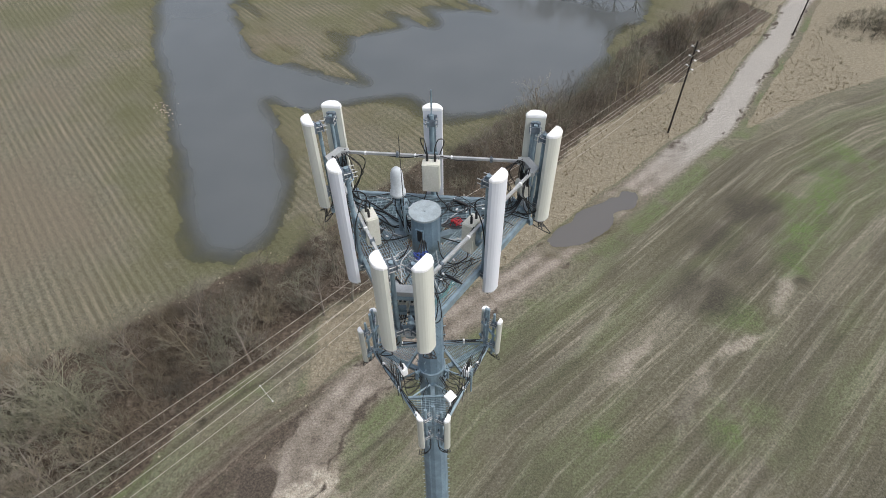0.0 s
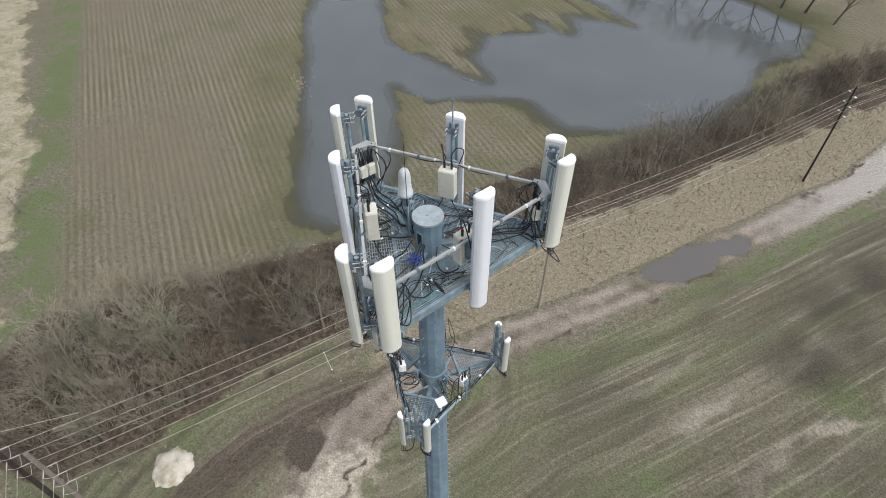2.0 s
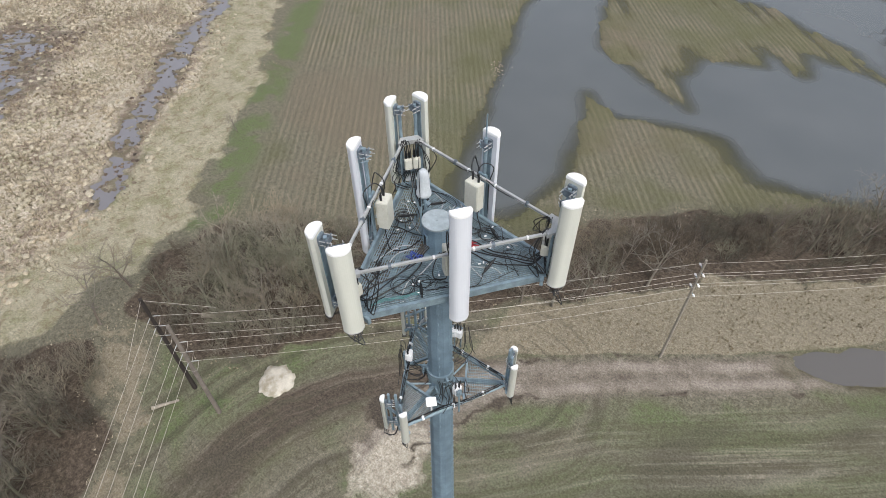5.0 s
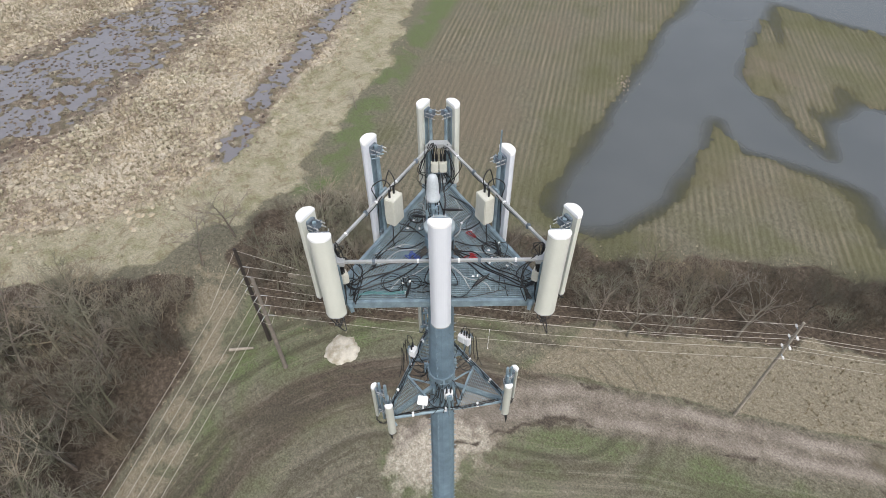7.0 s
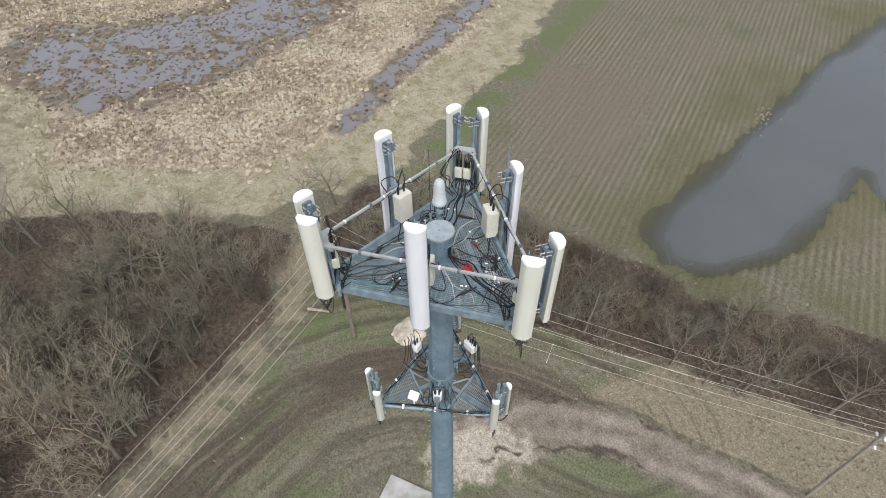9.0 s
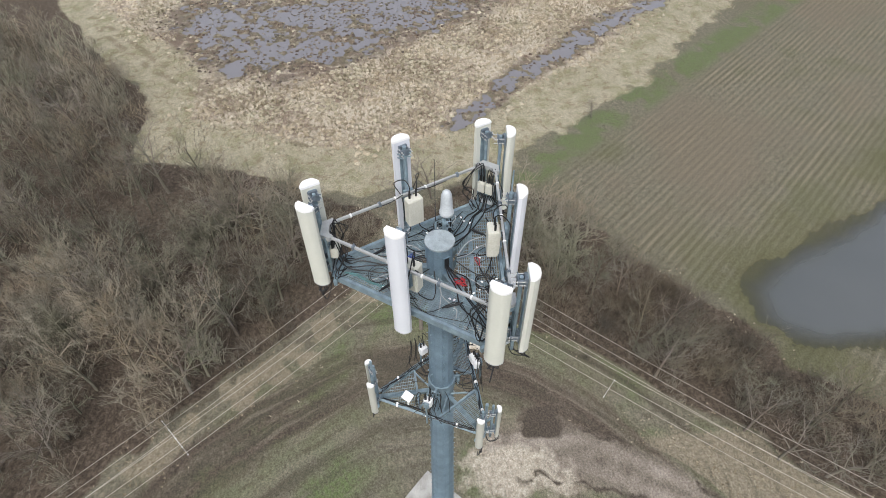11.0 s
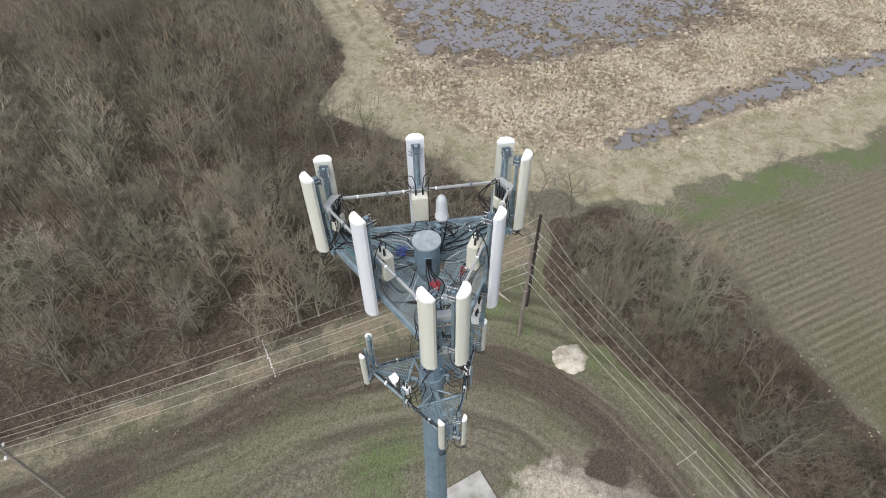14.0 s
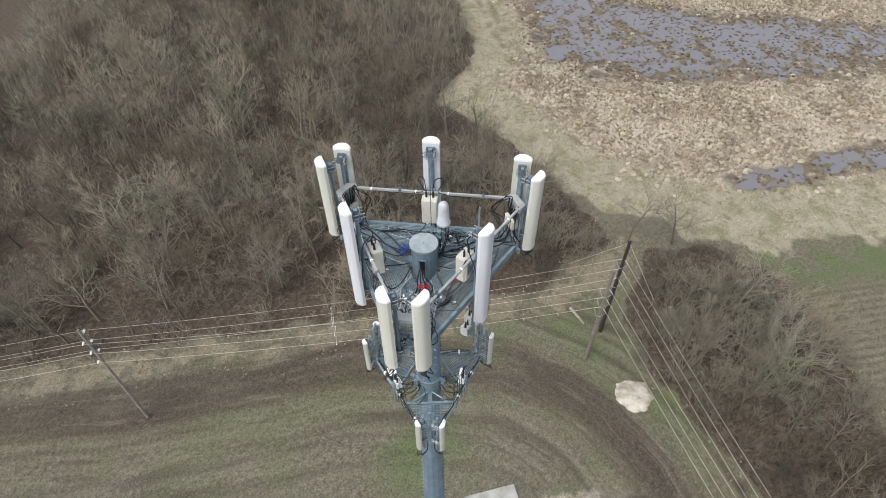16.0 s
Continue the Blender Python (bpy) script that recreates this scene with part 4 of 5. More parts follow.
for i, a in enumerate(FACE):
    loops = []
    # over the radio units, out to the face antenna and down to the deck
    for s in (-1, 1):
        h = at(0.945, a, 38.25, s * 0.068)
        loops.append([h, at(0.95, a, 38.42, s * 0.08), at(1.06, a, 38.5, s * 0.13), at(1.2, a, 38.36, s * (0.16 + 0.05 * i)), at(1.24, a, 37.9, s * 0.09), at(1.3, a, 37.2, s * 0.06), at(1.34, a, 36.86, s * 0.10), at(1.36, a, 36.72, s * 0.05)])
        loops.append([at(0.945, a, 37.48, s * 0.09), at(0.93, a, 37.32, s * 0.12), jig(at(0.8, a, Z, s * 0.25), 0.06), jig(at(0.55, a, Z, s * 0.22), 0.06), at(0.3, a, 37.3, s * 0.05)])
        loops.append([at(1.08, a, 38.14, s * 0.15), at(1.09, a, 38.06, s * 0.45), at(1.10, a, 38.07, s * 0.8)])
    run("radio_leads", "black leads from a radio unit to the face antenna", loops, 0.0105, BLACK, group="radio leads at the faces")
    loops = []
    for k in range(7):
        s0, s1 = rng.uniform(-1.3, 1.3), rng.uniform(-1.3, 1.3)
        loops.append([jig(at(0.95, a, Z, s0), 0.08), jig(at(0.75 + 0.3 * rng.random(), a, Z, s0 * 0.6 + s1 * 0.4), 0.15), jig(at(0.6 + 0.4 * rng.random(), a, Z + 0.03, s0 * 0.3 + s1 * 0.7), 0.15), jig(at(0.95, a, Z, s1), 0.08)])
    for k in range(2):
        c, r0 = at(0.8, a, Z, rng.choice((-1, 1)) * rng.uniform(0.35, 0.85)), rng.uniform(0.10, 0.17)
        loops.append([c + Vector((r0 * math.cos(t * 0.9) * (1 + 0.04 * t), r0 * math.sin(t * 0.9) * (1 + 0.03 * t), 0.004 * t)) for t in range(15)])
    run("loose_leads", "thin black leads strewn in loops on the grating", loops, 0.0065, BLACK, group="loose leads on the deck")
    run("grey_leads", "pale grey leads curving across the grating", [[jig(at(0.35, a, Z, s * 0.2), 0.05), jig(at(0.6, a, Z + 0.02, s * 0.45), 0.08), jig(at(0.8, a, Z, s * 0.75), 0.1), at(0.98, a, Z, s * (0.8 + 0.3 * rng.random()))] for s in (-1, 1, 0.6)], 0.009, GREYCABLE, group="grey leads on the deck")
    for s in (-0.62, 0.7):
        bm = bmesh.new()
        p = at(0.86, a, Z + 0.02, s + rng.uniform(-0.1, 0.1))
        q = p + Vector((rng.uniform(-0.2, 0.2), rng.uniform(-0.2, 0.2), 0.02)).normalized() * 0.24
        rod(bm, p, q, 0.026, 8)
        rod(bm, q, q + (q - p) * 0.3, 0.014, 8)
        rod(bm, p - (q - p) * 0.3, p, 0.014, 8)
        sp = part("splice_sleeve", bm, BLACK)
        tagged(sp, "fat black splice sleeve on a deck cable", "cable splice", "splice sleeves on the deck")
    for k in range(7):
        bm = bmesh.new()
        box(bm, 0, 0, 0, 0.05, 0.03, 0.02, 0.005, Matrix.Translation(at(rng.uniform(0.55, 1.05), a, Z + 0.012, rng.uniform(-1.1, 1.1))) @ pose(0, 0, 0, 0, 0, rng.uniform(0, 180)))
        tg = part("cable_tag", bm, ENDCAP)
        tagged(tg, "small white tag tied to a cable", "cable tag", "white cable tags")
red_at, blue_at = Vector((0.52, 0.33, Z + 0.03)), Vector((-0.05, -0.55, Z + 0.05))
run("red_leads", "tangle of bright red power leads near the mast", [[red_at + Vector((rng.uniform(-0.11, 0.11), rng.uniform(-0.11, 0.11), rng.uniform(-0.02, 0.07))) for k in range(5)] for j in range(4)], 0.009, RED)
run("red_leads", "short bright red lead coiled on the deck", [[at(0.66, 86.6, Z, 0.02) + Vector((rng.uniform(-0.13, 0.13), rng.uniform(-0.1, 0.1), rng.uniform(0, 0.04))) for k in range(4)] for j in range(1)], 0.009, RED)
run("blue_leads", "tangle of dark blue power leads near the mast", [[blue_at + Vector((rng.uniform(-0.13, 0.13), rng.uniform(-0.11, 0.11), rng.uniform(-0.04, 0.07))) for k in range(6)] for j in range(4)], 0.009, BLUE)
run("teal_rope", "thin teal rope trailing along the platform edge", [[at(1.05 + rng.uniform(-0.08, 0.03), 326.6, Z + rng.uniform(0, 0.04), -1.42 + 0.16 * k + rng.uniform(-0.05, 0.05)) for k in range(6)] for j in range(4)], 0.0075, TEAL)

# ---- lower platform ----
LOW, LC = 32.75, (275.0, 35.0, 155.0)
lower = thing("antenna_platform", "small triangular steel platform clamped round the mast", "platform")
for k in range(3):
    a, b = LC[k], LC[(k + 1) % 3]
    bm = bmesh.new()
    p, q = at(1.52, a, LOW, 0.1), at(1.52, b, LOW, -0.1)
    rod(bm, p, q, 0.038, 10)
    bar(bm, p * 0.95 + Vector((0, 0, LOW * 0.05 - 0.07)), q * 0.95 + Vector((0, 0, LOW * 0.05 - 0.07)), 0.035, 0.05)
    part("edge_pipe", bm, GALV, lower)
    bm = bmesh.new()
    bar(bm, at(0.28, a, LOW - 0.13), at(1.55, a, LOW - 0.09), 0.10, 0.10)
    part("arm", bm, GALV, lower)
    bm = bmesh.new()
    bar(bm, at(0.60, a, LOW - 0.03, -0.56), at(0.60, a, LOW - 0.03, 0.56), 0.05, 0.08)
    rod(bm, at(0.29, a, LOW - 0.02, 0.05), at(0.60, a, LOW - 0.04, 0.5), 0.024, 8)
    rod(bm, at(0.29, a, LOW - 0.02, -0.05), at(0.60, a, LOW - 0.04, -0.5), 0.024, 8)
    part("cross_beam", bm, GALV, lower)
    bm = bmesh.new()
    r = 0.65
    while r < 1.46:
        w = (1.58 - r) * 0.55
        bar(bm, at(r, a, LOW - 0.03, -w), at(r, a, LOW - 0.03, w), 0.008, 0.03)
        r += 0.042
    for s in range(-6, 7):
        hi = 1.58 - abs(s) * 0.085 / 0.55
        if hi > 0.68:
            bar(bm, at(0.63, a, LOW - 0.018, s * 0.085), at(min(1.46, hi), a, LOW - 0.018, s * 0.085), 0.010, 0.012)
    part("grating", bm, GRATE, lower, "open bar grating")
    bm = bmesh.new()
    box(bm, 0, 0, 0, 0.05, 0.62, 0.07, 0.006, Matrix.Translation(at(1.56, a, LOW)) @ pose(0, 0, 0, 0, 0, a))
    box(bm, 0, 0, 0, 0.05, 0.52, 0.06, 0.006, Matrix.Translation(at(1.57, a, LOW + 0.55)) @ pose(0, 0, 0, 0, 0, a))
    for s in (-1, 1):
        rod(bm, at(1.60, a, LOW - 0.3, s * 0.155), at(1.60, a, 33.94 - 0.06 * s, s * 0.155), 0.03, 10)
    rod(bm, at(1.55, a, LOW - 0.2), at(1.55, a, 34.05), 0.034, 10)
    part("corner_mount", bm, GALV, lower)
SMALL = panel_antenna(1.24, 0.175, 0.095, CREAMGREY, "small cream panel antenna on a lower platform corner pipe", "panel antennas on the lower platform")
first = 0
for a in LC:
    for s in (-1, 1):
        put(SMALL, first, 1.65, a, 32.55 - 0.05 * s, a + s * 60, s * 0.155 + s * 0.087)
        first = 1
LOWBOX = radio_unit(0.19, 0.13, 0.24, "small white radio unit on the lower platform pipe", "radio units on the lower platform", ENDCAP)
for n0, (r, ang, z) in enumerate(((0.96, 336, 33.36), (0.80, 214, 33.36), (0.95, 101, 33.30), (0.93, 110, 33.30))):
    bmx = bmesh.new()
    rod(bmx, at(r + 0.03, ang, LOW - 0.05), at(r + 0.03, ang, z + 0.25), 0.022, 8)
    part("stub_post", bmx, GALV, lower)
    put(LOWBOX, n0, r, ang, z, ang)
bm = bmesh.new()
rod(bm, at(1.20, 86.6, 35.7), at(1.20, 86.6, 36.95), 0.034, 10)
part("drop_pipe", bm, GALV, upper)
for z, s in ((35.85, -0.06), (36.12, 0.07)):
    put(LOWBOX, 1, 1.15, 86.6, z, 86.6, s)
bm = bmesh.new()
box(bm, 0, 0, 0, 0.23, 0.2, 0.05, 0.008, Matrix.Translation((0.45, -0.82, 33.16)) @ pose(0, 0, 0, 20, 10, 53))
rod(bm, (0.45, -0.82, LOW - 0.02), (0.45, -0.82, 33.15), 0.02, 8)
tagged(part("flat_panel_antenna", bm, ENDCAP), "small square white panel tilted up on a stub", "antenna")
for k, a in enumerate(LC):
    loops = []
    for s in (-1, 1):
        for j in range(3):
            x = s * (0.22 + 0.05 * j)
            loops.append([at(1.70, a, 32.48, x), at(1.72, a, 32.33 - 0.06 * rng.random(), x), at(1.62, a, 32.28 + 0.1 * rng.random(), s * 0.1), at(1.5, a, 32.6, s * 0.08), at(1.42, a, LOW + 0.06, s * 0.1)])
        e = LC[(k + (1 if s > 0 else 2)) % 3]
        p, q = at(1.47, a, LOW + 0.06, s * 0.12), at(1.47, e, LOW + 0.06, -s * 0.12)
        loops.append([p, jig(p * 0.75 + q * 0.25, 0.05), jig(p * 0.5 + q * 0.5, 0.06) - Vector((0, 0, 0.04)), at(0.75, (a + e) / 2 if abs(a - e) < 180 else (a + e) / 2 + 180, LOW + 0.12), at(0.29, (a + e) / 2 if abs(a - e) < 180 else (a + e) / 2 + 180, LOW + 0.35)])
    run("jumper_loops", "black jumper cables looped under the lower antennas", loops, 0.009, BLACK, group="jumper cables on the lower platform")
    f = (a + 60) % 360
    loops = []
    for j in range(4):
        s = (j - 1.5) * 0.11
        loops.append([at(0.95, f, LOW + 0.05, s * 2.2), at(0.93, f, 33.1, s * 1.3), at(0.92, f, 33.6, s), at(0.9, f, 33.8 + 0.06 * rng.random(), s * 1.1 + 0.03), at(0.84, f, 33.62, s * 1.5), at(0.82, f, LOW + 0.3, s * 2.0), at(0.5, f, LOW + 0.04, s), at(0.3, f, LOW + 0.2, s * 0.5)])
    e = LC[(k + 1) % 3]
    p, q = at(1.45, a, LOW + 0.04, 0.12), at(1.45, e, LOW + 0.04, -0.12)
    for j in range(3):
        loops.append([jig(p.lerp(q, u), 0.05) for u in (0.03, 0.2, 0.35, 0.5, 0.65, 0.8, 0.97)])
    c = at(0.62, f, LOW + 0.02, rng.uniform(-0.3, 0.3))
    loops.append([c + Vector((0.15 * math.cos(u * 0.9) * (1 + 0.06 * u), 0.13 * math.sin(u * 0.9), 0.015 * u)) for u in range(9)])
    for j in range(5):
        b0 = f + rng.uniform(-40, 40)
        loops.append([at(mast_r(33) + 0.06, b0, LOW + 0.32), at(mast_r(33) + 0.1, b0 + 8, LOW + 0.16), jig(at(0.5, b0 + 4, LOW + 0.02), 0.06), jig(at(0.72, b0, LOW + 0.02), 0.06)])
    run("cable_arches", "black cables arching up beside the lower radio units", loops, 0.0085, BLACK, group="cable arches on the lower platform")
    for j in range(3):
        bm = bmesh.new()
        p = at(1.5, a, LOW, 0.1).lerp(at(1.5, LC[(k + 1) % 3], LOW, -0.1), 0.18 + 0.3 * j)
        m = Matrix.Translation(p) @ (at(1.5, LC[(k + 1) % 3], 0) - at(1.5, a, 0)).to_track_quat("Z", "Y").to_matrix().to_4x4()
        bmesh.ops.create_cone(bm, cap_ends=True, segments=12, radius1=0.052, radius2=0.052, depth=0.05, matrix=m)
        box(bm, p.x, p.y, p.z + 0.065, 0.05, 0.05, 0.05, 0.008)
        part("pipe_band", bm, ENDCAP, lower, "white band round the pipe")

# ---- power line ----
LEVELS = (12.0, 10.8, 9.6)
END_LEVELS = (10.4, 9.15, 7.9)


def wood_pole(x, y, h, mat, label, r=0.17, lean=(0.0, 0.0)):
    p = thing("utility_pole", label, "utility pole", "poles of the power line", Matrix.Translation((x, y, 0)))
    bm = bmesh.new()
    rod(bm, (0, 0, -0.3), (lean[0], lean[1], h), r, 14, r * 0.68)
    part("pole", bm, mat, p)
    return p


def line_pole(x, y, h, mat, ang):
    """A pole with stand-off insulators on both sides at three levels; ang: bearing across the line."""
    p = wood_pole(x, y, h, mat, "tall weathered wooden utility pole with white stand-off insulators", 0.135)
    for z in LEVELS:
        for s in (-1, 1):
            d = at(1, ang, 0)
            zz = z + 0.18 * s
            bm = bmesh.new()
            rod(bm, d * (s * 0.1) + Vector((0, 0, zz - 0.05)), d * (s * 0.34) + Vector((0, 0, zz)), 0.03, 8)
            holder = part("standoff", bm, GALV, p)
            bm = bmesh.new()
            for k in range(4):
                rod(bm, d * (s * (0.32 + 0.06 * k)) + Vector((0, 0, zz)), d * (s * (0.355 + 0.06 * k)) + Vector((0, 0, zz + 0.004)), 0.085, 10, 0.06)
            rod(bm, d * (s * 0.3) + Vector((0, 0, zz)), d * (s * 0.58) + Vector((0, 0, zz)), 0.035, 8)
            part("insulator", bm, PORCELAIN, holder, "white ribbed insulator")
    return p


BEND_A, BEND_B = Vector((-29.1, -0.4, 0)), Vector((-25.4, -0.35, 0))
P3, P2, P5 = Vector((0.6, 29.4, 0)), Vector((27.8, 58.4, 0)), Vector((55.5, 88.0, 0))
P4, P6 = Vector((0.6, -29.9, 0)), Vector((28.5, -59.5, 0))
line_pole(P3.x, P3.y, 13.1, WOOD_LINE, 137)
line_pole(P2.x, P2.y, 12.9, WOOD_DARK, 137)
line_pole(P4.x, P4.y, 12.9, WOOD_LINE, 223)
line_pole(P5.x, P5.y, 12.6, WOOD_DARK, 137)
line_pole(P6.x, P6.y, 12.6, WOOD_LINE, 223)


def sagging(bm, a, b, sag, r=0.013, n=16):
    a, b = Vector(a), Vector(b)
    cable(bm, [a.lerp(b, k / n) - Vector((0, 0, sag * 4 * (k / n) * (1 - k / n))) for k in range(n + 1)], r, 4, 1)


wires = []
for base, mat, label, side in ((BEND_A, WOOD_DARK, "dark creosoted wooden dead-end pole at the line's bend", 1), (BEND_B, WOOD_GREY, "pale weathered wooden dead-end pole at the line's bend", -1)):
    p = wood_pole(base.x, base.y, 12.45, mat, label, 0.2)
    ends = {}
    for lv, z in enumerate(END_LEVELS):
        for key, to, ang in (("n", P3, 137), ("s", P4, 223)):
            far = to + at(0.5 * side, ang, LEVELS[lv] + 0.18 * side)
            near = base + Vector((0, 0, z))
            d = (far - near).normalized()
            bm = bmesh.new()
            rod(bm, d * 0.1 + Vector((0, 0, z)), d * 0.74 + Vector((0, 0, z)), 0.02, 6)
            for k in range(6):
                rod(bm, d * (0.25 + 0.075 * k) + Vector((0, 0, z)), d * (0.29 + 0.075 * k) + Vector((0, 0, z)), 0.042, 8, 0.03)
            part("insulator", bm, GREYCAP, p)
            ends[key] = near + d * 0.72
            wires.append((ends[key], far, 0.75))
            nxt = (P2 if key == "n" else P6) + at(0.5 * side, ang, LEVELS[lv] + 0.18 * side)
            wires.append((far, nxt, 0.8))
            if key == "n":
                wires.append((nxt, P5 + at(0.5 * side, ang, LEVELS[lv] + 0.18 * side), 0.8))
        bm = bmesh.new()
        a, b = ends["n"], ends["s"]
        mid = (a + b) / 2 + Vector((0.35, 0, -0.42))
        cable(bm, [a, a.lerp(mid, 0.55) + Vector((0, 0, -0.13)), mid, b.lerp(mid, 0.55) + Vector((0, 0, -0.13)), b], 0.011, 5, 4)
        bmesh.ops.translate(bm, verts=bm.verts, vec=-base)
        part("jumper", bm, WIRE, p)
    if side == 1:
        for q, tt in ((P3, 137), (P4, 223)):
            wires.append((base + Vector((0, 0, 12.3)), base.lerp(q, 0.12) + Vector((0, 0, 11.0)), 0.0))
for a, b, sag in wires:
    bm = bmesh.new()
    sagging(bm, a, b, sag)
    tagged(part("power_wire", bm, WIRE), "bare aluminium power wire strung between wooden poles", "wire", "wires of the power line")
for (sx, sy), ang in (((-13.2, 13.1), 137), ((-11.1, -17.1), 223)):
    sp = thing("wire_spacer", "pale spacer rods clamped across the power wires", "wire spacer", "spacers on the wires")
    pts = []
    for lv in range(3):
        for s in (1, -1):
            pts.append(Vector((sx, sy, 0)) + at(0.8 * s, ang, LEVELS[lv] - 1.55 + 0.1 * s))
    if ang == 137:
        pts = pts[-2:]
    for a, b in zip(pts, pts[1:]):
        bm = bmesh.new()
        rod(bm, a, b, 0.009, 6)
        part("strut", bm, PORCELAIN, sp)
    for a in pts:
        bm = bmesh.new()
        box(bm, a.x, a.y, a.z, 0.08, 0.08, 0.06, 0.012)
        part("clamp", bm, PORCELAIN, sp)

# ---- pale heap, slab, logs, litter at the water's edge ----
HEAP = surface("pale_gravel_heap", (0.48, 0.45, 0.385), 0.95, 0, 0.22, 1.3, 14, 0.8, stain=(0.27, 0.235, 0.165))
CONCRETE = surface("pale_concrete", (0.38, 0.38, 0.36), 0.9, 0, 0.25, 0.9, 12, 0.5, stain=(0.23, 0.22, 0.19))
LOGWOOD = surface("bleached_log", (0.34, 0.30, 0.25), 0.9, 0, 0.3, 2, 20, 0.4)
bm = bmesh.new()
N = 44
grid = []
for j in range(N):
    row = []
    for i in range(N):
        u, v = -1 + 2 * i / (N - 1), -1 + 2 * j / (N - 1)
        ra = math.hypot(u, v) * (1.05 + 0.22 * noise.noise((u * 1.8, v * 1.8, 3)) + 0.14 * noise.noise((u * 5, v * 5, 9)))
        z = 0.5 * max(0, 1 - ra ** 3.0) + (0.06 * noise.noise((u * 6, v * 6, 1)) + 0.05 * noise.noise((u * 15, v * 15, 5))) * max(0, 1.2 - ra) - 0.13
        row.append(bm.verts.new((u * 1.8, v * 1.95, z)))
    grid.append(row)
for j in range(N - 1):
    for i in range(N - 1):
        bm.faces.new((grid[j][i], grid[j][i + 1], grid[j + 1][i + 1], grid[j + 1][i]))
heap = part("gravel_mound", bm, HEAP, smooth=True)
heap.matrix_world = pose(-24.1, 4.75, 0, 0, 0, 55)
tagged(heap, "low whitish heap of gravel with grass growing round it", "gravel mound")
slab_m = Matrix.Translation((-8.55, -0.4, 0)) @ pose(0, 0, 0, 0, 0, 47)
bm = bmesh.new()
box(bm, 0, 0, 0.03, 4.1, 4.1, 0.3, 0.03, slab_m)
tagged(part("equipment_slab", bm, CONCRETE), "pale concrete slab at the foot of the mast", "slab", kind="structure")
bm = bmesh.new()
rod(bm, (0, 0, -0.2), (0, 0, 0.3), 1.0, 24)
tagged(part("mast_footing", bm, CONCRETE), "round concrete footing of the mast", "footing", kind="structure")
for (ax, ay), (bx, by), r in (((-30.0, -4.0), (-28.9, -2.1), 0.17), ((-35.5, 4.4), (-32.8, 6.5), 0.24)):
    bm = bmesh.new()
    n0 = 7
    a, b = Vector((ax, ay, 0.22)), Vector((bx, by, 0.3))
    for k in range(n0):
        rod(bm, a.lerp(b, k / n0) + Vector((0.04 * math.sin(k * 2.1), 0.05 * math.cos(k * 1.7), 0)), a.lerp(b, (k + 1.08) / n0) + Vector((0.04 * math.sin(k * 2.1 + 2.1), 0.05 * math.cos(k * 1.7 + 1.7), 0)), r * (1 - 0.05 * k), 9, r * (0.95 - 0.05 * k))
    rod(bm, a.lerp(b, 0.6), a.lerp(b, 0.75) + Vector((0.3, 0.1, 0.35)), r * 0.4, 7, r * 0.2)
    tagged(part("fallen_log", bm, LOGWOOD), "bleached fallen log lying in the brush", "log", "fallen logs")
prng = random.Random(11)
bm = bmesh.new()
for k in range(90):
    u = prng.gauss(0, 1)
    c = Vector((-43.6 + 1.1 * u + prng.gauss(0.4, 0.55), 61.4 + 2.2 * u * -0.6 + prng.gauss(0, 1.2), -0.06))
    s = prng.uniform(0.05, 0.15)
    bmesh.ops.create_icosphere(bm, subdivisions=1, radius=s, matrix=Matrix.Translation(c) @ pose(0, 0, 0, 0, 0, prng.uniform(0, 180)) @ Matrix.Diagonal((1.4, 0.8, 0.6, 1)))
LITTER = surface("pale_floating_litter", (0.30, 0.25, 0.20), 0.9, 0, 0.3, 3, 20, 0.3, island=True)
tagged(part("shore_litter", bm, LITTER), "pale clods and stalk litter washed up at the pond's edge", "litter", kind="stuff")


# ---- bare brush and trees ----
def bark(name, dark, mid, light, hue_share=1.0):
    m, n, l, b = shader(name)
    a = n.new("ShaderNodeAttribute")
    a.attribute_name = "tone"
    r = ramp_node(n, [(0.0, dark), (0.5, mid), (0.75, tuple(0.55 * c + 0.45 * d for c, d in zip(mid, light))), (1.0, light)])
    l.new(a.outputs["Fac"], r.inputs[0])
    t = n.new("ShaderNodeTexNoise")
    t.inputs["Scale"].default_value = 9
    geo = n.new("ShaderNodeNewGeometry")
    l.new(geo.outputs["Position"], t.inputs["Vector"])
    mix = n.new("ShaderNodeMix")
    mix.data_type, mix.blend_type = "RGBA", "OVERLAY"
    mix.inputs[0].default_value = 0.4
    l.new(r.outputs[0], mix.inputs[6]), l.new(t.outputs["Fac"], mix.inputs[7])
    hue = n.new("ShaderNodeTexNoise")
    hue.inputs["Scale"].default_value, hue.inputs["Detail"].default_value = 0.16, 3
    l.new(geo.outputs["Position"], hue.inputs["Vector"])
    tint = ramp_node(n, [(0.36, (0.93, 1.02, 0.92)), (0.5, (1.0, 1.0, 1.0)), (0.64, (1.03, 0.94, 0.84))])
    l.new(hue.outputs["Fac"], tint.inputs[0])
    tinted = n.new("ShaderNodeMix")
    tinted.data_type, tinted.blend_type = "RGBA", "MULTIPLY"
    tinted.inputs[0].default_value = hue_share
    l.new(mix.outputs[2], tinted.inputs[6]), l.new(tint.outputs[0], tinted.inputs[7])
    l.new(tinted.outputs[2], b.inputs["Base Color"])
    b.inputs["Roughness"].default_value = 0.9
    return m


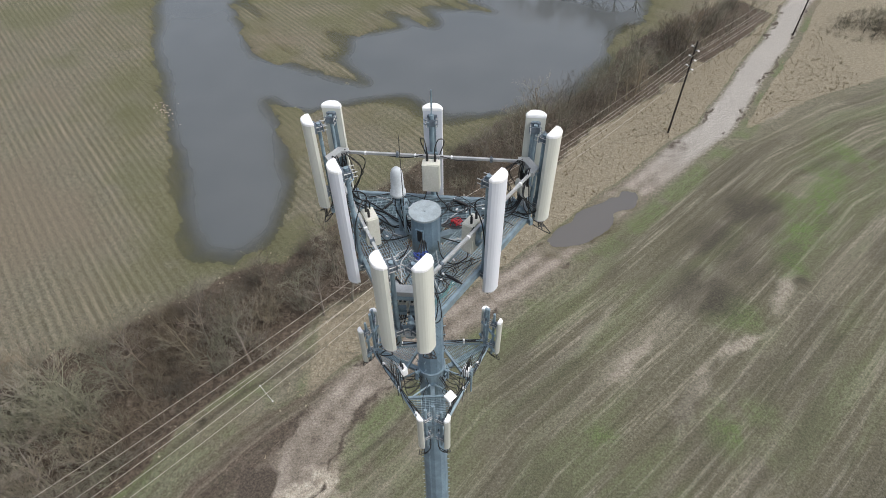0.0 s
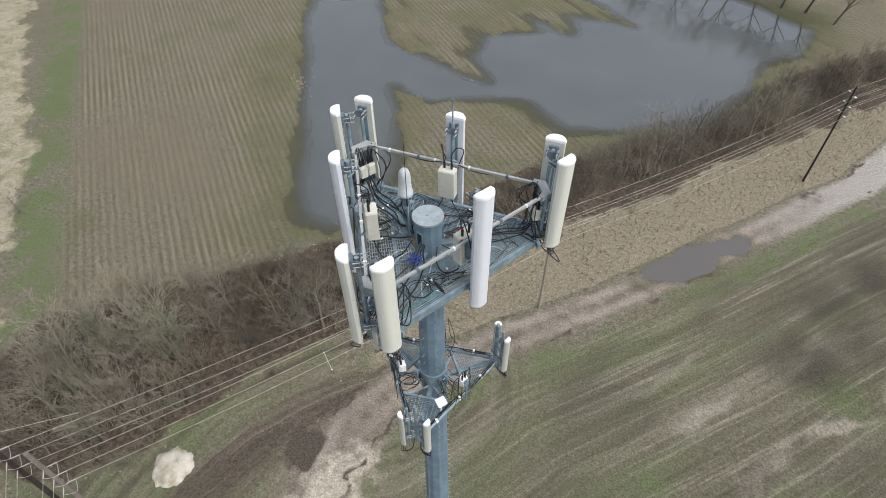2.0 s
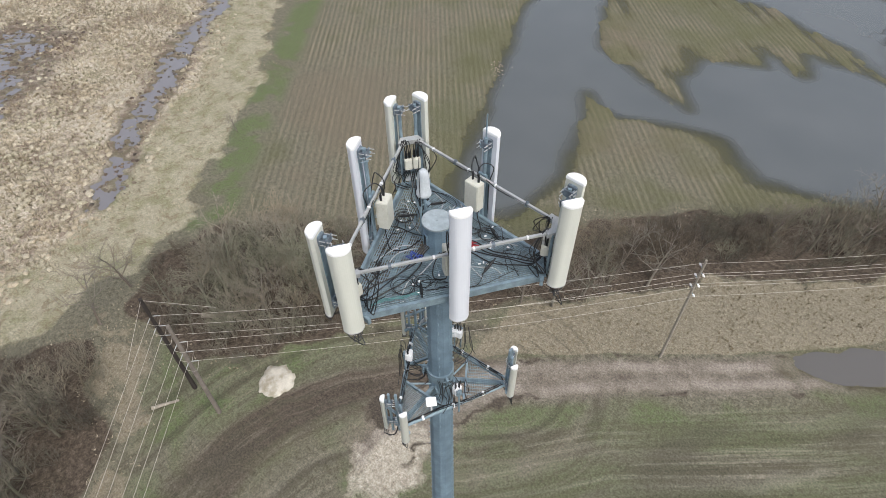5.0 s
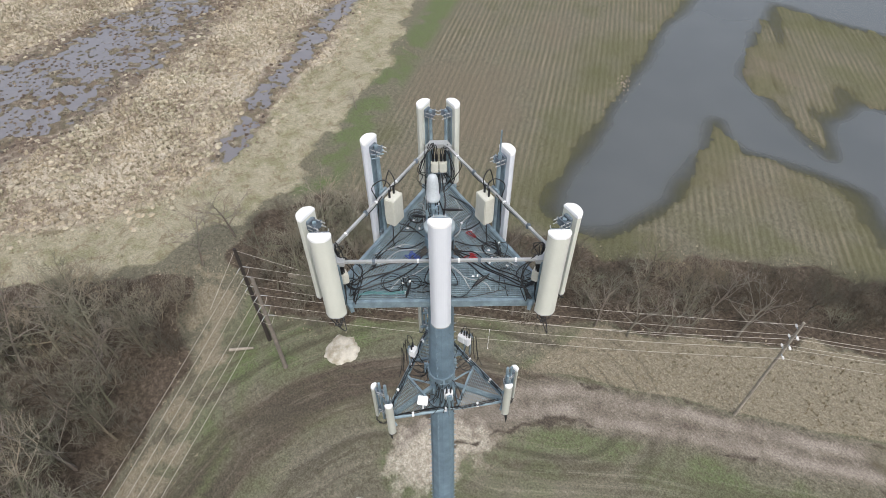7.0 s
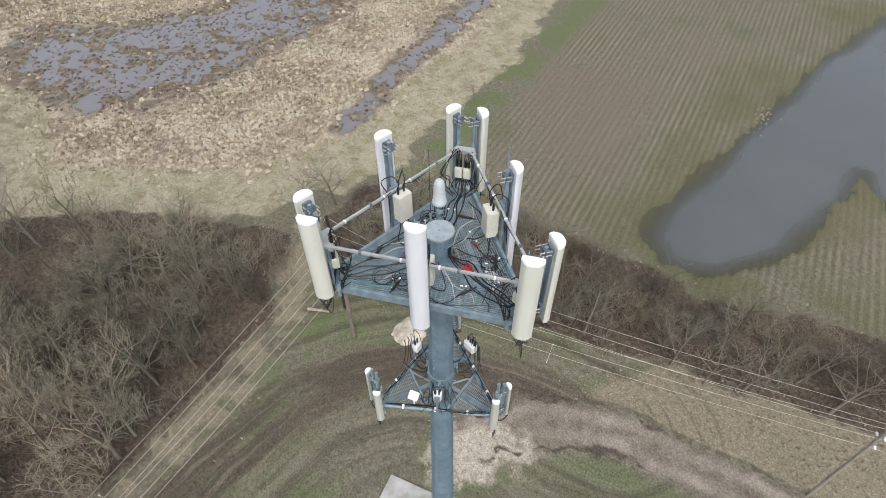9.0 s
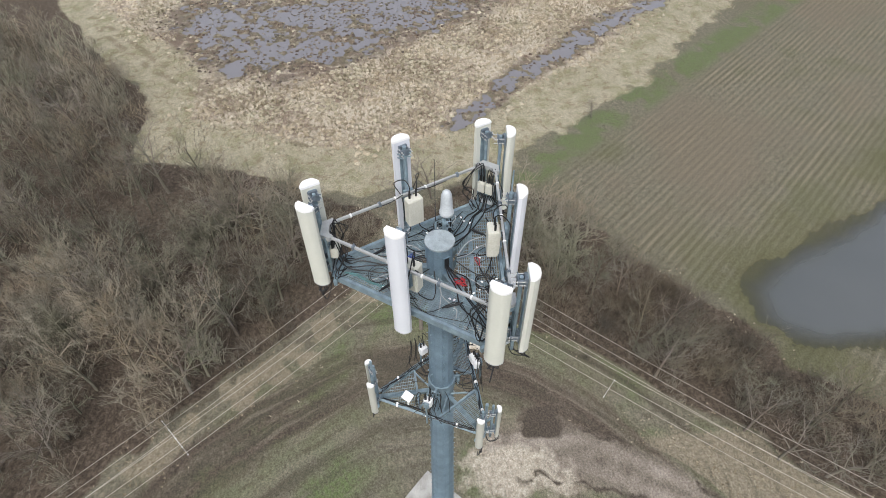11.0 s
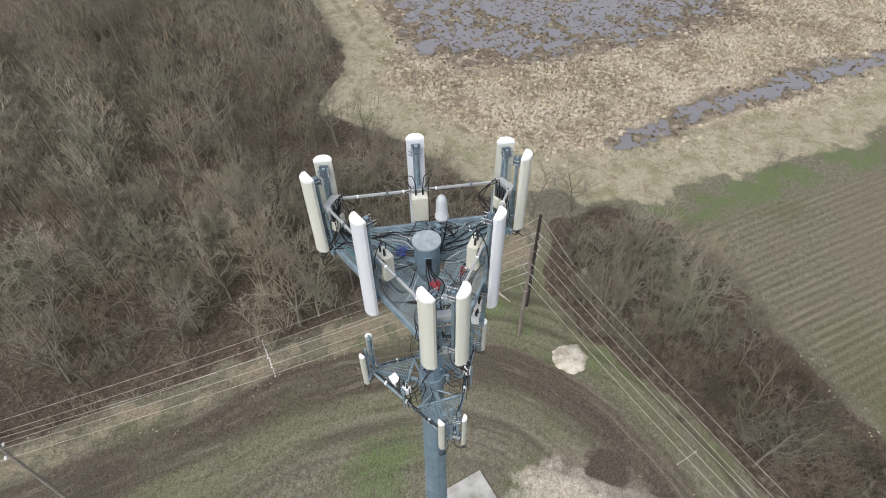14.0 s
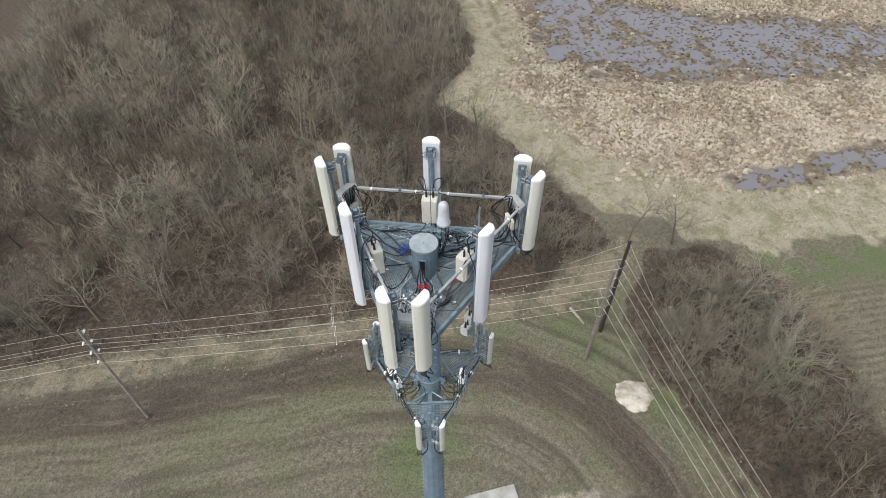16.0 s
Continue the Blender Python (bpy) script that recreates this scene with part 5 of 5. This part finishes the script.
TWIG = bark("bare_twig_bark", (0.086, 0.075, 0.058), (0.203, 0.184, 0.143), (0.325, 0.296, 0.234))
PALEBARK = bark("pale_bark", (0.12, 0.10, 0.085), (0.20, 0.175, 0.15), (0.33, 0.29, 0.245))


def branch(vr, p, d, length, r, depth, out, bend=0.25, kids=(7, 7), twig=0.7):
    """Grow a limb in three pieces with side shoots; out gathers (start, end, r0, r1, level)."""
    pts = [p]
    dd = d.copy()
    for k in range(3):
        dd = (dd + Vector((vr.uniform(-1, 1), vr.uniform(-1, 1), vr.uniform(-0.3, 0.9))) * bend * 0.5).normalized()
        pts.append(pts[-1] + dd * length / 3)
    for k in range(3):
        out.append((pts[k], pts[k + 1], r * (1 - 0.28 * k), r * (1 - 0.28 * (k + 1)), depth))
    if depth >= len(kids):
        return
    for k in range(kids[depth]):
        t = vr.uniform(0.25, 1.0) * 3
        i = min(2, int(t))
        q = pts[i].lerp(pts[i + 1], t - i)
        side = dd.cross(Vector((vr.uniform(-1, 1), vr.uniform(-1, 1), vr.uniform(-1, 1)))).normalized()
        nd = (dd * vr.uniform(0.5, 0.9) + side * vr.uniform(0.5, 0.95) + Vector((0, 0, 0.15))).normalized()
        branch(vr, q, nd, length * twig * vr.uniform(0.55, 1.0) * (1.15 - 0.25 * t / 3), r * 0.5, depth + 1, out, bend, kids, twig)


def shrub(seed, h, stems, kids, lean, twig=0.55):
    vr = random.Random(seed)
    out = []
    for k in range(stems):
        a = 2 * math.pi * (k + vr.random()) / stems
        t = vr.uniform(0.1, lean)
        d = Vector((math.cos(a) * t, math.sin(a) * t, 1)).normalized()
        branch(vr, Vector((0.25 * math.cos(a), 0.25 * math.sin(a), -0.1)), d, h * vr.uniform(0.55, 0.95), 0.035 * h / 3, 0, out, 0.3, kids, twig)
    return out


def tree(seed, h, limbs, kids, lean=0.12):
    vr = random.Random(seed)
    out = []
    p, d = Vector((0, 0, -0.2)), Vector((vr.uniform(-lean, lean), vr.uniform(-lean, lean), 1)).normalized()
    n = 6
    r0 = 0.018 * h + 0.03
    nodes = [p]
    for k in range(n):
        d = (d + Vector((vr.uniform(-1, 1), vr.uniform(-1, 1), 0.6)) * 0.10).normalized()
        nodes.append(nodes[-1] + d * h * 0.75 / n)
    for k in range(n):
        out.append((nodes[k], nodes[k + 1], r0 * (1 - 0.13 * k), r0 * (1 - 0.13 * (k + 1)), -1))
    for k in range(limbs):
        t = 0.28 + 0.72 * (k + vr.random()) / limbs
        i = min(n - 1, int(t * n))
        q = nodes[i].lerp(nodes[i + 1], t * n - i)
        a = k * 2.4 + vr.uniform(-0.5, 0.5)
        nd = Vector((math.cos(a), math.sin(a), vr.uniform(0.5, 1.2))).normalized()
        branch(vr, q, nd, h * (0.50 - 0.22 * t) * vr.uniform(0.8, 1.15), r0 * 0.45 * (1.1 - 0.6 * t), 0, out, 0.28, kids, 0.6)
    return out


def limbs_to_arrays(segs, thick=0.010, prism=0.016):
    """Triangles for limbs: three-sided tapering tubes for the thick, single blades for the finest."""
    v, f = [], []
    for a, b, r0, r1, lev in segs:
        d = (b - a)
        s = d.cross(Vector((0.3, 0.5, 0.81)))
        if s.length < 1e-6:
            continue
        s.normalize()
        i = len(v)
        if r0 > prism:
            u = d.normalized().cross(s)
            for p, r in ((a, r0), (b, max(r1, 0.006))):
                for k in range(3):
                    c = 2.0944 * k
                    v.append(p + (s * math.cos(c) + u * math.sin(c)) * r)
            for k in range(3):
                j = (k + 1) % 3
                f += [(i + k, i + j, i + 3 + j), (i + k, i + 3 + j, i + 3 + k)]
        else:
            w = max(r0, thick)
            v += [a + s * w, a - s * w, b]
            f.append((i, i + 1, i + 2))
    return np.array([tuple(p) for p in v], np.float32), np.array(f, np.int32)


def tri_mesh(name, v, f, mat, tone):
    me = bpy.data.meshes.new(name)
    me.vertices.add(len(v))
    me.vertices.foreach_set("co", v.astype(np.float32).ravel())
    me.loops.add(f.size)
    me.loops.foreach_set("vertex_index", f.astype(np.int32).ravel())
    me.polygons.add(len(f))
    me.polygons.foreach_set("loop_start", np.arange(0, f.size, 3, dtype=np.int32))
    me.update(calc_edges=True)
    me.attributes.new("tone", "FLOAT", "POINT").data.foreach_set("value", np.broadcast_to(np.asarray(tone, np.float32), (len(v),)).copy())
    me.materials.append(mat)
    return me


SHRUBS = [limbs_to_arrays(shrub(100 + k, 3.0, 7, (6, 7), 0.75), 0.013) for k in range(6)]
SAPLINGS = [limbs_to_arrays(tree(200 + k, 6.0, 9, (6, 7)), 0.013) for k in range(5)]

FAR_SHRUBS = [limbs_to_arrays(shrub(120 + k, 3.0, 7, (4, 4), 0.75), 0.020, 0.03) for k in range(5)]
FAR_SAPLINGS = [limbs_to_arrays(tree(220 + k, 6.0, 9, (5, 4)), 0.020, 0.03) for k in range(5)]


def thicket(name, label, ring, density, tall_share, hs, seed, tone_mid, keep=None):
    vr = np.random.RandomState(seed)
    xs0, ys0 = [p[0] for p in ring], [p[1] for p in ring]
    n = int((max(xs0) - min(xs0)) * (max(ys0) - min(ys0)) * density)
    px, py = vr.uniform(min(xs0), max(xs0), n), vr.uniform(min(ys0), max(ys0), n)
    d = inside(px + 2 * (fbm(px / 4, py / 4, seed) - 0.5), py + 2 * (fbm(px / 4, py / 4, seed + 3) - 0.5), ring)
    ok = (d > 0.2 - 3.0 * vr.rand(n) ** 2.5) & (fbm(px / 6, py / 6, seed + 7) > vr.uniform(0.0, 0.55, n))
    if keep is not None:
        ok &= keep(px, py)
    V, F, T, base = [], [], [], 0
    for x, y, dd in zip(px[ok], py[ok], d[ok]):
        tall = vr.rand() < tall_share and dd > 1.0
        distant = math.hypot(x, y) > 52
        v, f = ((FAR_SAPLINGS if tall else FAR_SHRUBS) if distant else (SAPLINGS if tall else SHRUBS))[vr.randint(5)]
        s = vr.uniform(*hs) * np.clip(0.55 + dd * 0.16, 0.28, 1.0) * (0.72 + 0.6 * float(lattice(np.array(x / 5.5), np.array(y / 5.5), seed + 17)))
        a = vr.uniform(0, 6.283)
        c0, s0 = math.cos(a) * s, math.sin(a) * s
        w = np.empty_like(v)
        w[:, 0] = v[:, 0] * c0 - v[:, 1] * s0 + x
        w[:, 1] = v[:, 0] * s0 + v[:, 1] * c0 + y
        w[:, 2] = v[:, 2] * s * vr.uniform(0.85, 1.15)
        tone = np.clip(tone_mid + 0.75 * (lattice(np.array(x / 5.5), np.array(y / 5.5), seed + 17) - 0.5) + 0.4 * (lattice(np.array(x / 14), np.array(y / 14), seed + 11) - 0.5) + vr.uniform(-0.15, 0.15), 0, 1)
        V.append(w), F.append(f + base), T.append(np.full(len(v), tone))
        base += len(v)
    me = tri_mesh(name, np.concatenate(V), np.concatenate(F), TWIG, np.concatenate(T))
    ob = new(name, me)
    return tagged(ob, label, "brush", kind="stuff")


HEDGE = [(-27.5, 5.5), (-20.5, 17), (-13.7, 25.3), (-7.5, 33), (1.5, 43.5), (12.5, 53), (29.5, 70.5), (55, 97.5), (50, 102), (32, 87), (20, 72), (8, 60.5), (-4, 50), (-12.5, 40), (-18, 33.5), (-29, 25.5), (-38.5, 18.5), (-44.5, 12), (-46, 6), (-41, 1), (-34, 0.5)]
GROVE = [(6, -45.5), (-5, -35), (-14.5, -25.5), (-24, -14.5), (-32, -7.5), (-40, -4), (-45, -10.5), (-50.5, -23), (-53, -36), (-69, -38.5), (-86, -52), (-92, -75), (-55, -105), (-10, -95), (14, -62)]
thicket("hedgerow_brush", "dense bare grey-brown brush along the power line", HEDGE, 0.58, 0.18, (0.75, 1.3), 5, 0.24)
thicket("woodland_brush", "bare winter woodland of tangled grey-brown saplings and brush", GROVE, 0.30, 0.45, (0.95, 1.55), 8, 0.52)
thicket("scrub_patch", "dark patch of bare scrub beyond the track", [(60, 88), (68, 84.5), (86, 86), (92, 98), (70, 97)], 0.8, 0.05, (0.5, 0.8), 12, 0.2)


def bare_tree(seed, h, limbs, kids, label, fine=0.012, tone=0.45):
    t = thing("bare_tree", label, "tree", "bare trees")
    segs = tree(seed, h, limbs, kids, 0.22)
    for nm, pick, mat in (("trunk", [q for q in segs if q[4] < 0], PALEBARK), ("crown", [q for q in segs if q[4] >= 0], PALEBARK)):
        v, f = limbs_to_arrays(pick, fine, fine * 1.7)
        ob = new(nm, tri_mesh(nm, v, f, mat, tone))
        ob.parent = t
    return t


KINDS = [bare_tree(300 + k, 7.5, 8 + k % 3, (6, 6), "leafless tree with a pale leaning trunk in the hedgerow") for k in range(4)]
used = [0] * 4
trng = random.Random(21)
spots = [(-10.2, 27.9), (-8.6, 31), (-4.3, 36.3), (-7.6, 35.8), (-12.8, 26.2), (-18.4, 20.4), (-27.9, 19.8), (2.5, 49.9), (18.5, 63), (-42.2, -2.6), (-44.5, 1.8), (-35, 12), (-23, 22.5), (-31, 8.5), (10, 55), (27, 73),
         (-20, -21), (-26, -18), (-33, -14), (-15, -31), (-8, -38), (-38, -20), (-48, -30), (-30, -30), (-42, -42), (-20, -44), (-60, -44), (-72, -52)]
for k, (x, y) in enumerate(spots):
    j = k % 4
    m = pose(x, y, 0, 0, 0, trng.uniform(0, 360)) @ Matrix.Scale(trng.uniform(0.8, 1.2) * (1.35 if y < -8 else 1.0), 4)
    if used[j]:
        q = copy_thing(KINDS[j], m)
        q.matrix_world = m
    else:
        KINDS[j].matrix_world = m
        used[j] = 1
bush = bare_tree(340, 3.6, 12, (6, 6), "lone small leafless tree at the field's edge")
bush.matrix_world = pose(-60, 25.4, 0)
SHORE = bare_tree(350, 14, 14, (8, 8), "large dark leafless tree on the pond's far shore", 0.04, 0.0)
SHORE.matrix_world = pose(30, 112, 0)
for x, y, a, s in ((22, 119, 80, 1.05), (13, 126, 200, 0.95), (38, 107, 300, 0.9), (3, 131, 20, 1.0), (18, 116, 140, 0.85), (34, 111, 250, 1.0), (26, 115, 10, 0.9)):
    m = pose(x, y, 0, 0, 0, a) @ Matrix.Scale(s, 4)
    q = copy_thing(SHORE, m)
    q.matrix_world = m


# ---- tufts of dry grass ----
grng = np.random.RandomState(31)
weight = (masks["straw"] * (1 - 0.85 * masks["rim"]) * step(GZ, -0.06, 0.06) * 0.6 + masks["meadow"] * 0.07 + masks["verge"] * 0.25 + 0.08 * step(1.5 - np.abs(np.maximum(belt, wood)), 0, 1.5)) * step(GZ, -0.08, 0.0)
weight[(GX < -130) | (GX > 60) | (GY < -50) | (GY > 108)] = 0
weight[np.abs(road_d) < 2.2] = 0
cells = grng.choice(weight.size, 34000, p=(weight / weight.sum()).ravel())
cx, cy = GX.ravel()[cells] + grng.uniform(-0.2, 0.2, len(cells)), GY.ravel()[cells] + grng.uniform(-0.2, 0.2, len(cells))
cz = GZ.ravel()[cells] - 0.03
size = grng.uniform(0.6, 1.4, len(cells)) * (0.75 + 0.5 * masks["straw"].ravel()[cells])
blades, faces = [], []
for k in range(5):
    a = grng.uniform(0, 6.283, len(cells))
    out, up, w = 0.20 * size * grng.uniform(0.4, 1.2, len(cells)), 0.26 * size * grng.uniform(0.6, 1.2, len(cells)), 0.055 * size
    c, s = np.cos(a), np.sin(a)
    p0 = np.stack([cx - s * w, cy + c * w, cz], -1)
    p1 = np.stack([cx + s * w, cy - c * w, cz], -1)
    p2 = np.stack([cx + c * out, cy + s * out, cz + up], -1)
    blades.append(np.stack([p0, p1, p2], 1))
v = np.stack(blades, 1).reshape(-1, 3)
f = np.arange(len(v), dtype=np.int32).reshape(-1, 3)
tone = np.repeat(np.clip(0.55 + 0.8 * (fbm(cx / 5, cy / 5, 75) - 0.5) + grng.uniform(-0.25, 0.25, len(cells)) - 0.5 * masks["verge"].ravel()[cells], 0, 1), 15)
STRAWBLADE = bark("dry_grass_blade", (0.20, 0.165, 0.105), (0.33, 0.285, 0.205), (0.50, 0.45, 0.35), 0.3)
tagged(new("dry_grass", tri_mesh("dry_grass", v, f, STRAWBLADE, tone)), "pale dry grass tufts on verge and meadow", "grass", kind="stuff")


# ---- tussocks: low ragged mounds, dark in the marsh and pale on the dry meadow ----
def tussocks(name, label, spread_map, count, radius, height, mat, seed, mid):
    vr = np.random.RandomState(seed)
    spread_map = np.where((GX < -132) | (GX > 20) | (GY < -60) | (GY > 100), 0, spread_map)
    pick = vr.choice(spread_map.size, count, p=(spread_map / spread_map.sum()).ravel())
    x, y = GX.ravel()[pick] + vr.uniform(-0.25, 0.25, count), GY.ravel()[pick] + vr.uniform(-0.25, 0.25, count)
    z = np.maximum(GZ.ravel()[pick], -0.16)
    size = vr.uniform(0.5, 1.3, count)
    rings = []
    for level, (grow, rise) in enumerate(((1.0, -0.1), (0.72, 0.7), (0.0, 1.0))):
        for k in range(1 if level == 2 else 6):
            ang = k * 1.0472 + 0.5 * level + vr.uniform(-0.3, 0.3, count)
            r = radius * size * grow * vr.uniform(0.7, 1.3, count)
            rings.append(np.stack([x + r * np.cos(ang), y + r * np.sin(ang), z + height * size * rise * vr.uniform(0.75, 1.25, count)], -1))
    v = np.stack(rings, 1)
    tris = []
    for k in range(6):
        j = (k + 1) % 6
        tris += [(k, j, 6 + j), (k, 6 + j, 6 + k), (6 + k, 6 + j, 12)]
    f = (np.array(tris, np.int32)[None] + 13 * np.arange(count, dtype=np.int32)[:, None, None]).reshape(-1, 3)
    tone = np.clip(mid + vr.uniform(-0.3, 0.3, count), 0, 1)
    return tagged(new(name, tri_mesh(name, v.reshape(-1, 3), f, mat, np.repeat(tone, 13))), label, "grass", kind="stuff")


MARSHGRASS = bark("rotted_marsh_grass", (0.055, 0.043, 0.036), (0.115, 0.090, 0.074), (0.24, 0.20, 0.155))
tussocks("marsh_tussocks", "small dark tussocks of rotted grass standing in shallow water", step(marsh, -5, 0) * (0.25 + lattice(GX / 4, GY / 4, 95)) + 0.5 * step(3.6 - creek_d, 0, 2) * step(dry, 3, 6), 2600, 0.27, 0.15, MARSHGRASS, 77, 0.55)
tussocks("straw_tussocks", "pale bleached tussocks of dry grass on the wet meadow", masks["straw"] * (1 - 0.8 * masks["rim"]) * step(GZ, -0.05, 0.03) * (0.15 + lattice(GX / 5, GY / 5, 97)), 5200, 0.38, 0.18, STRAWBLADE, 78, 0.72)
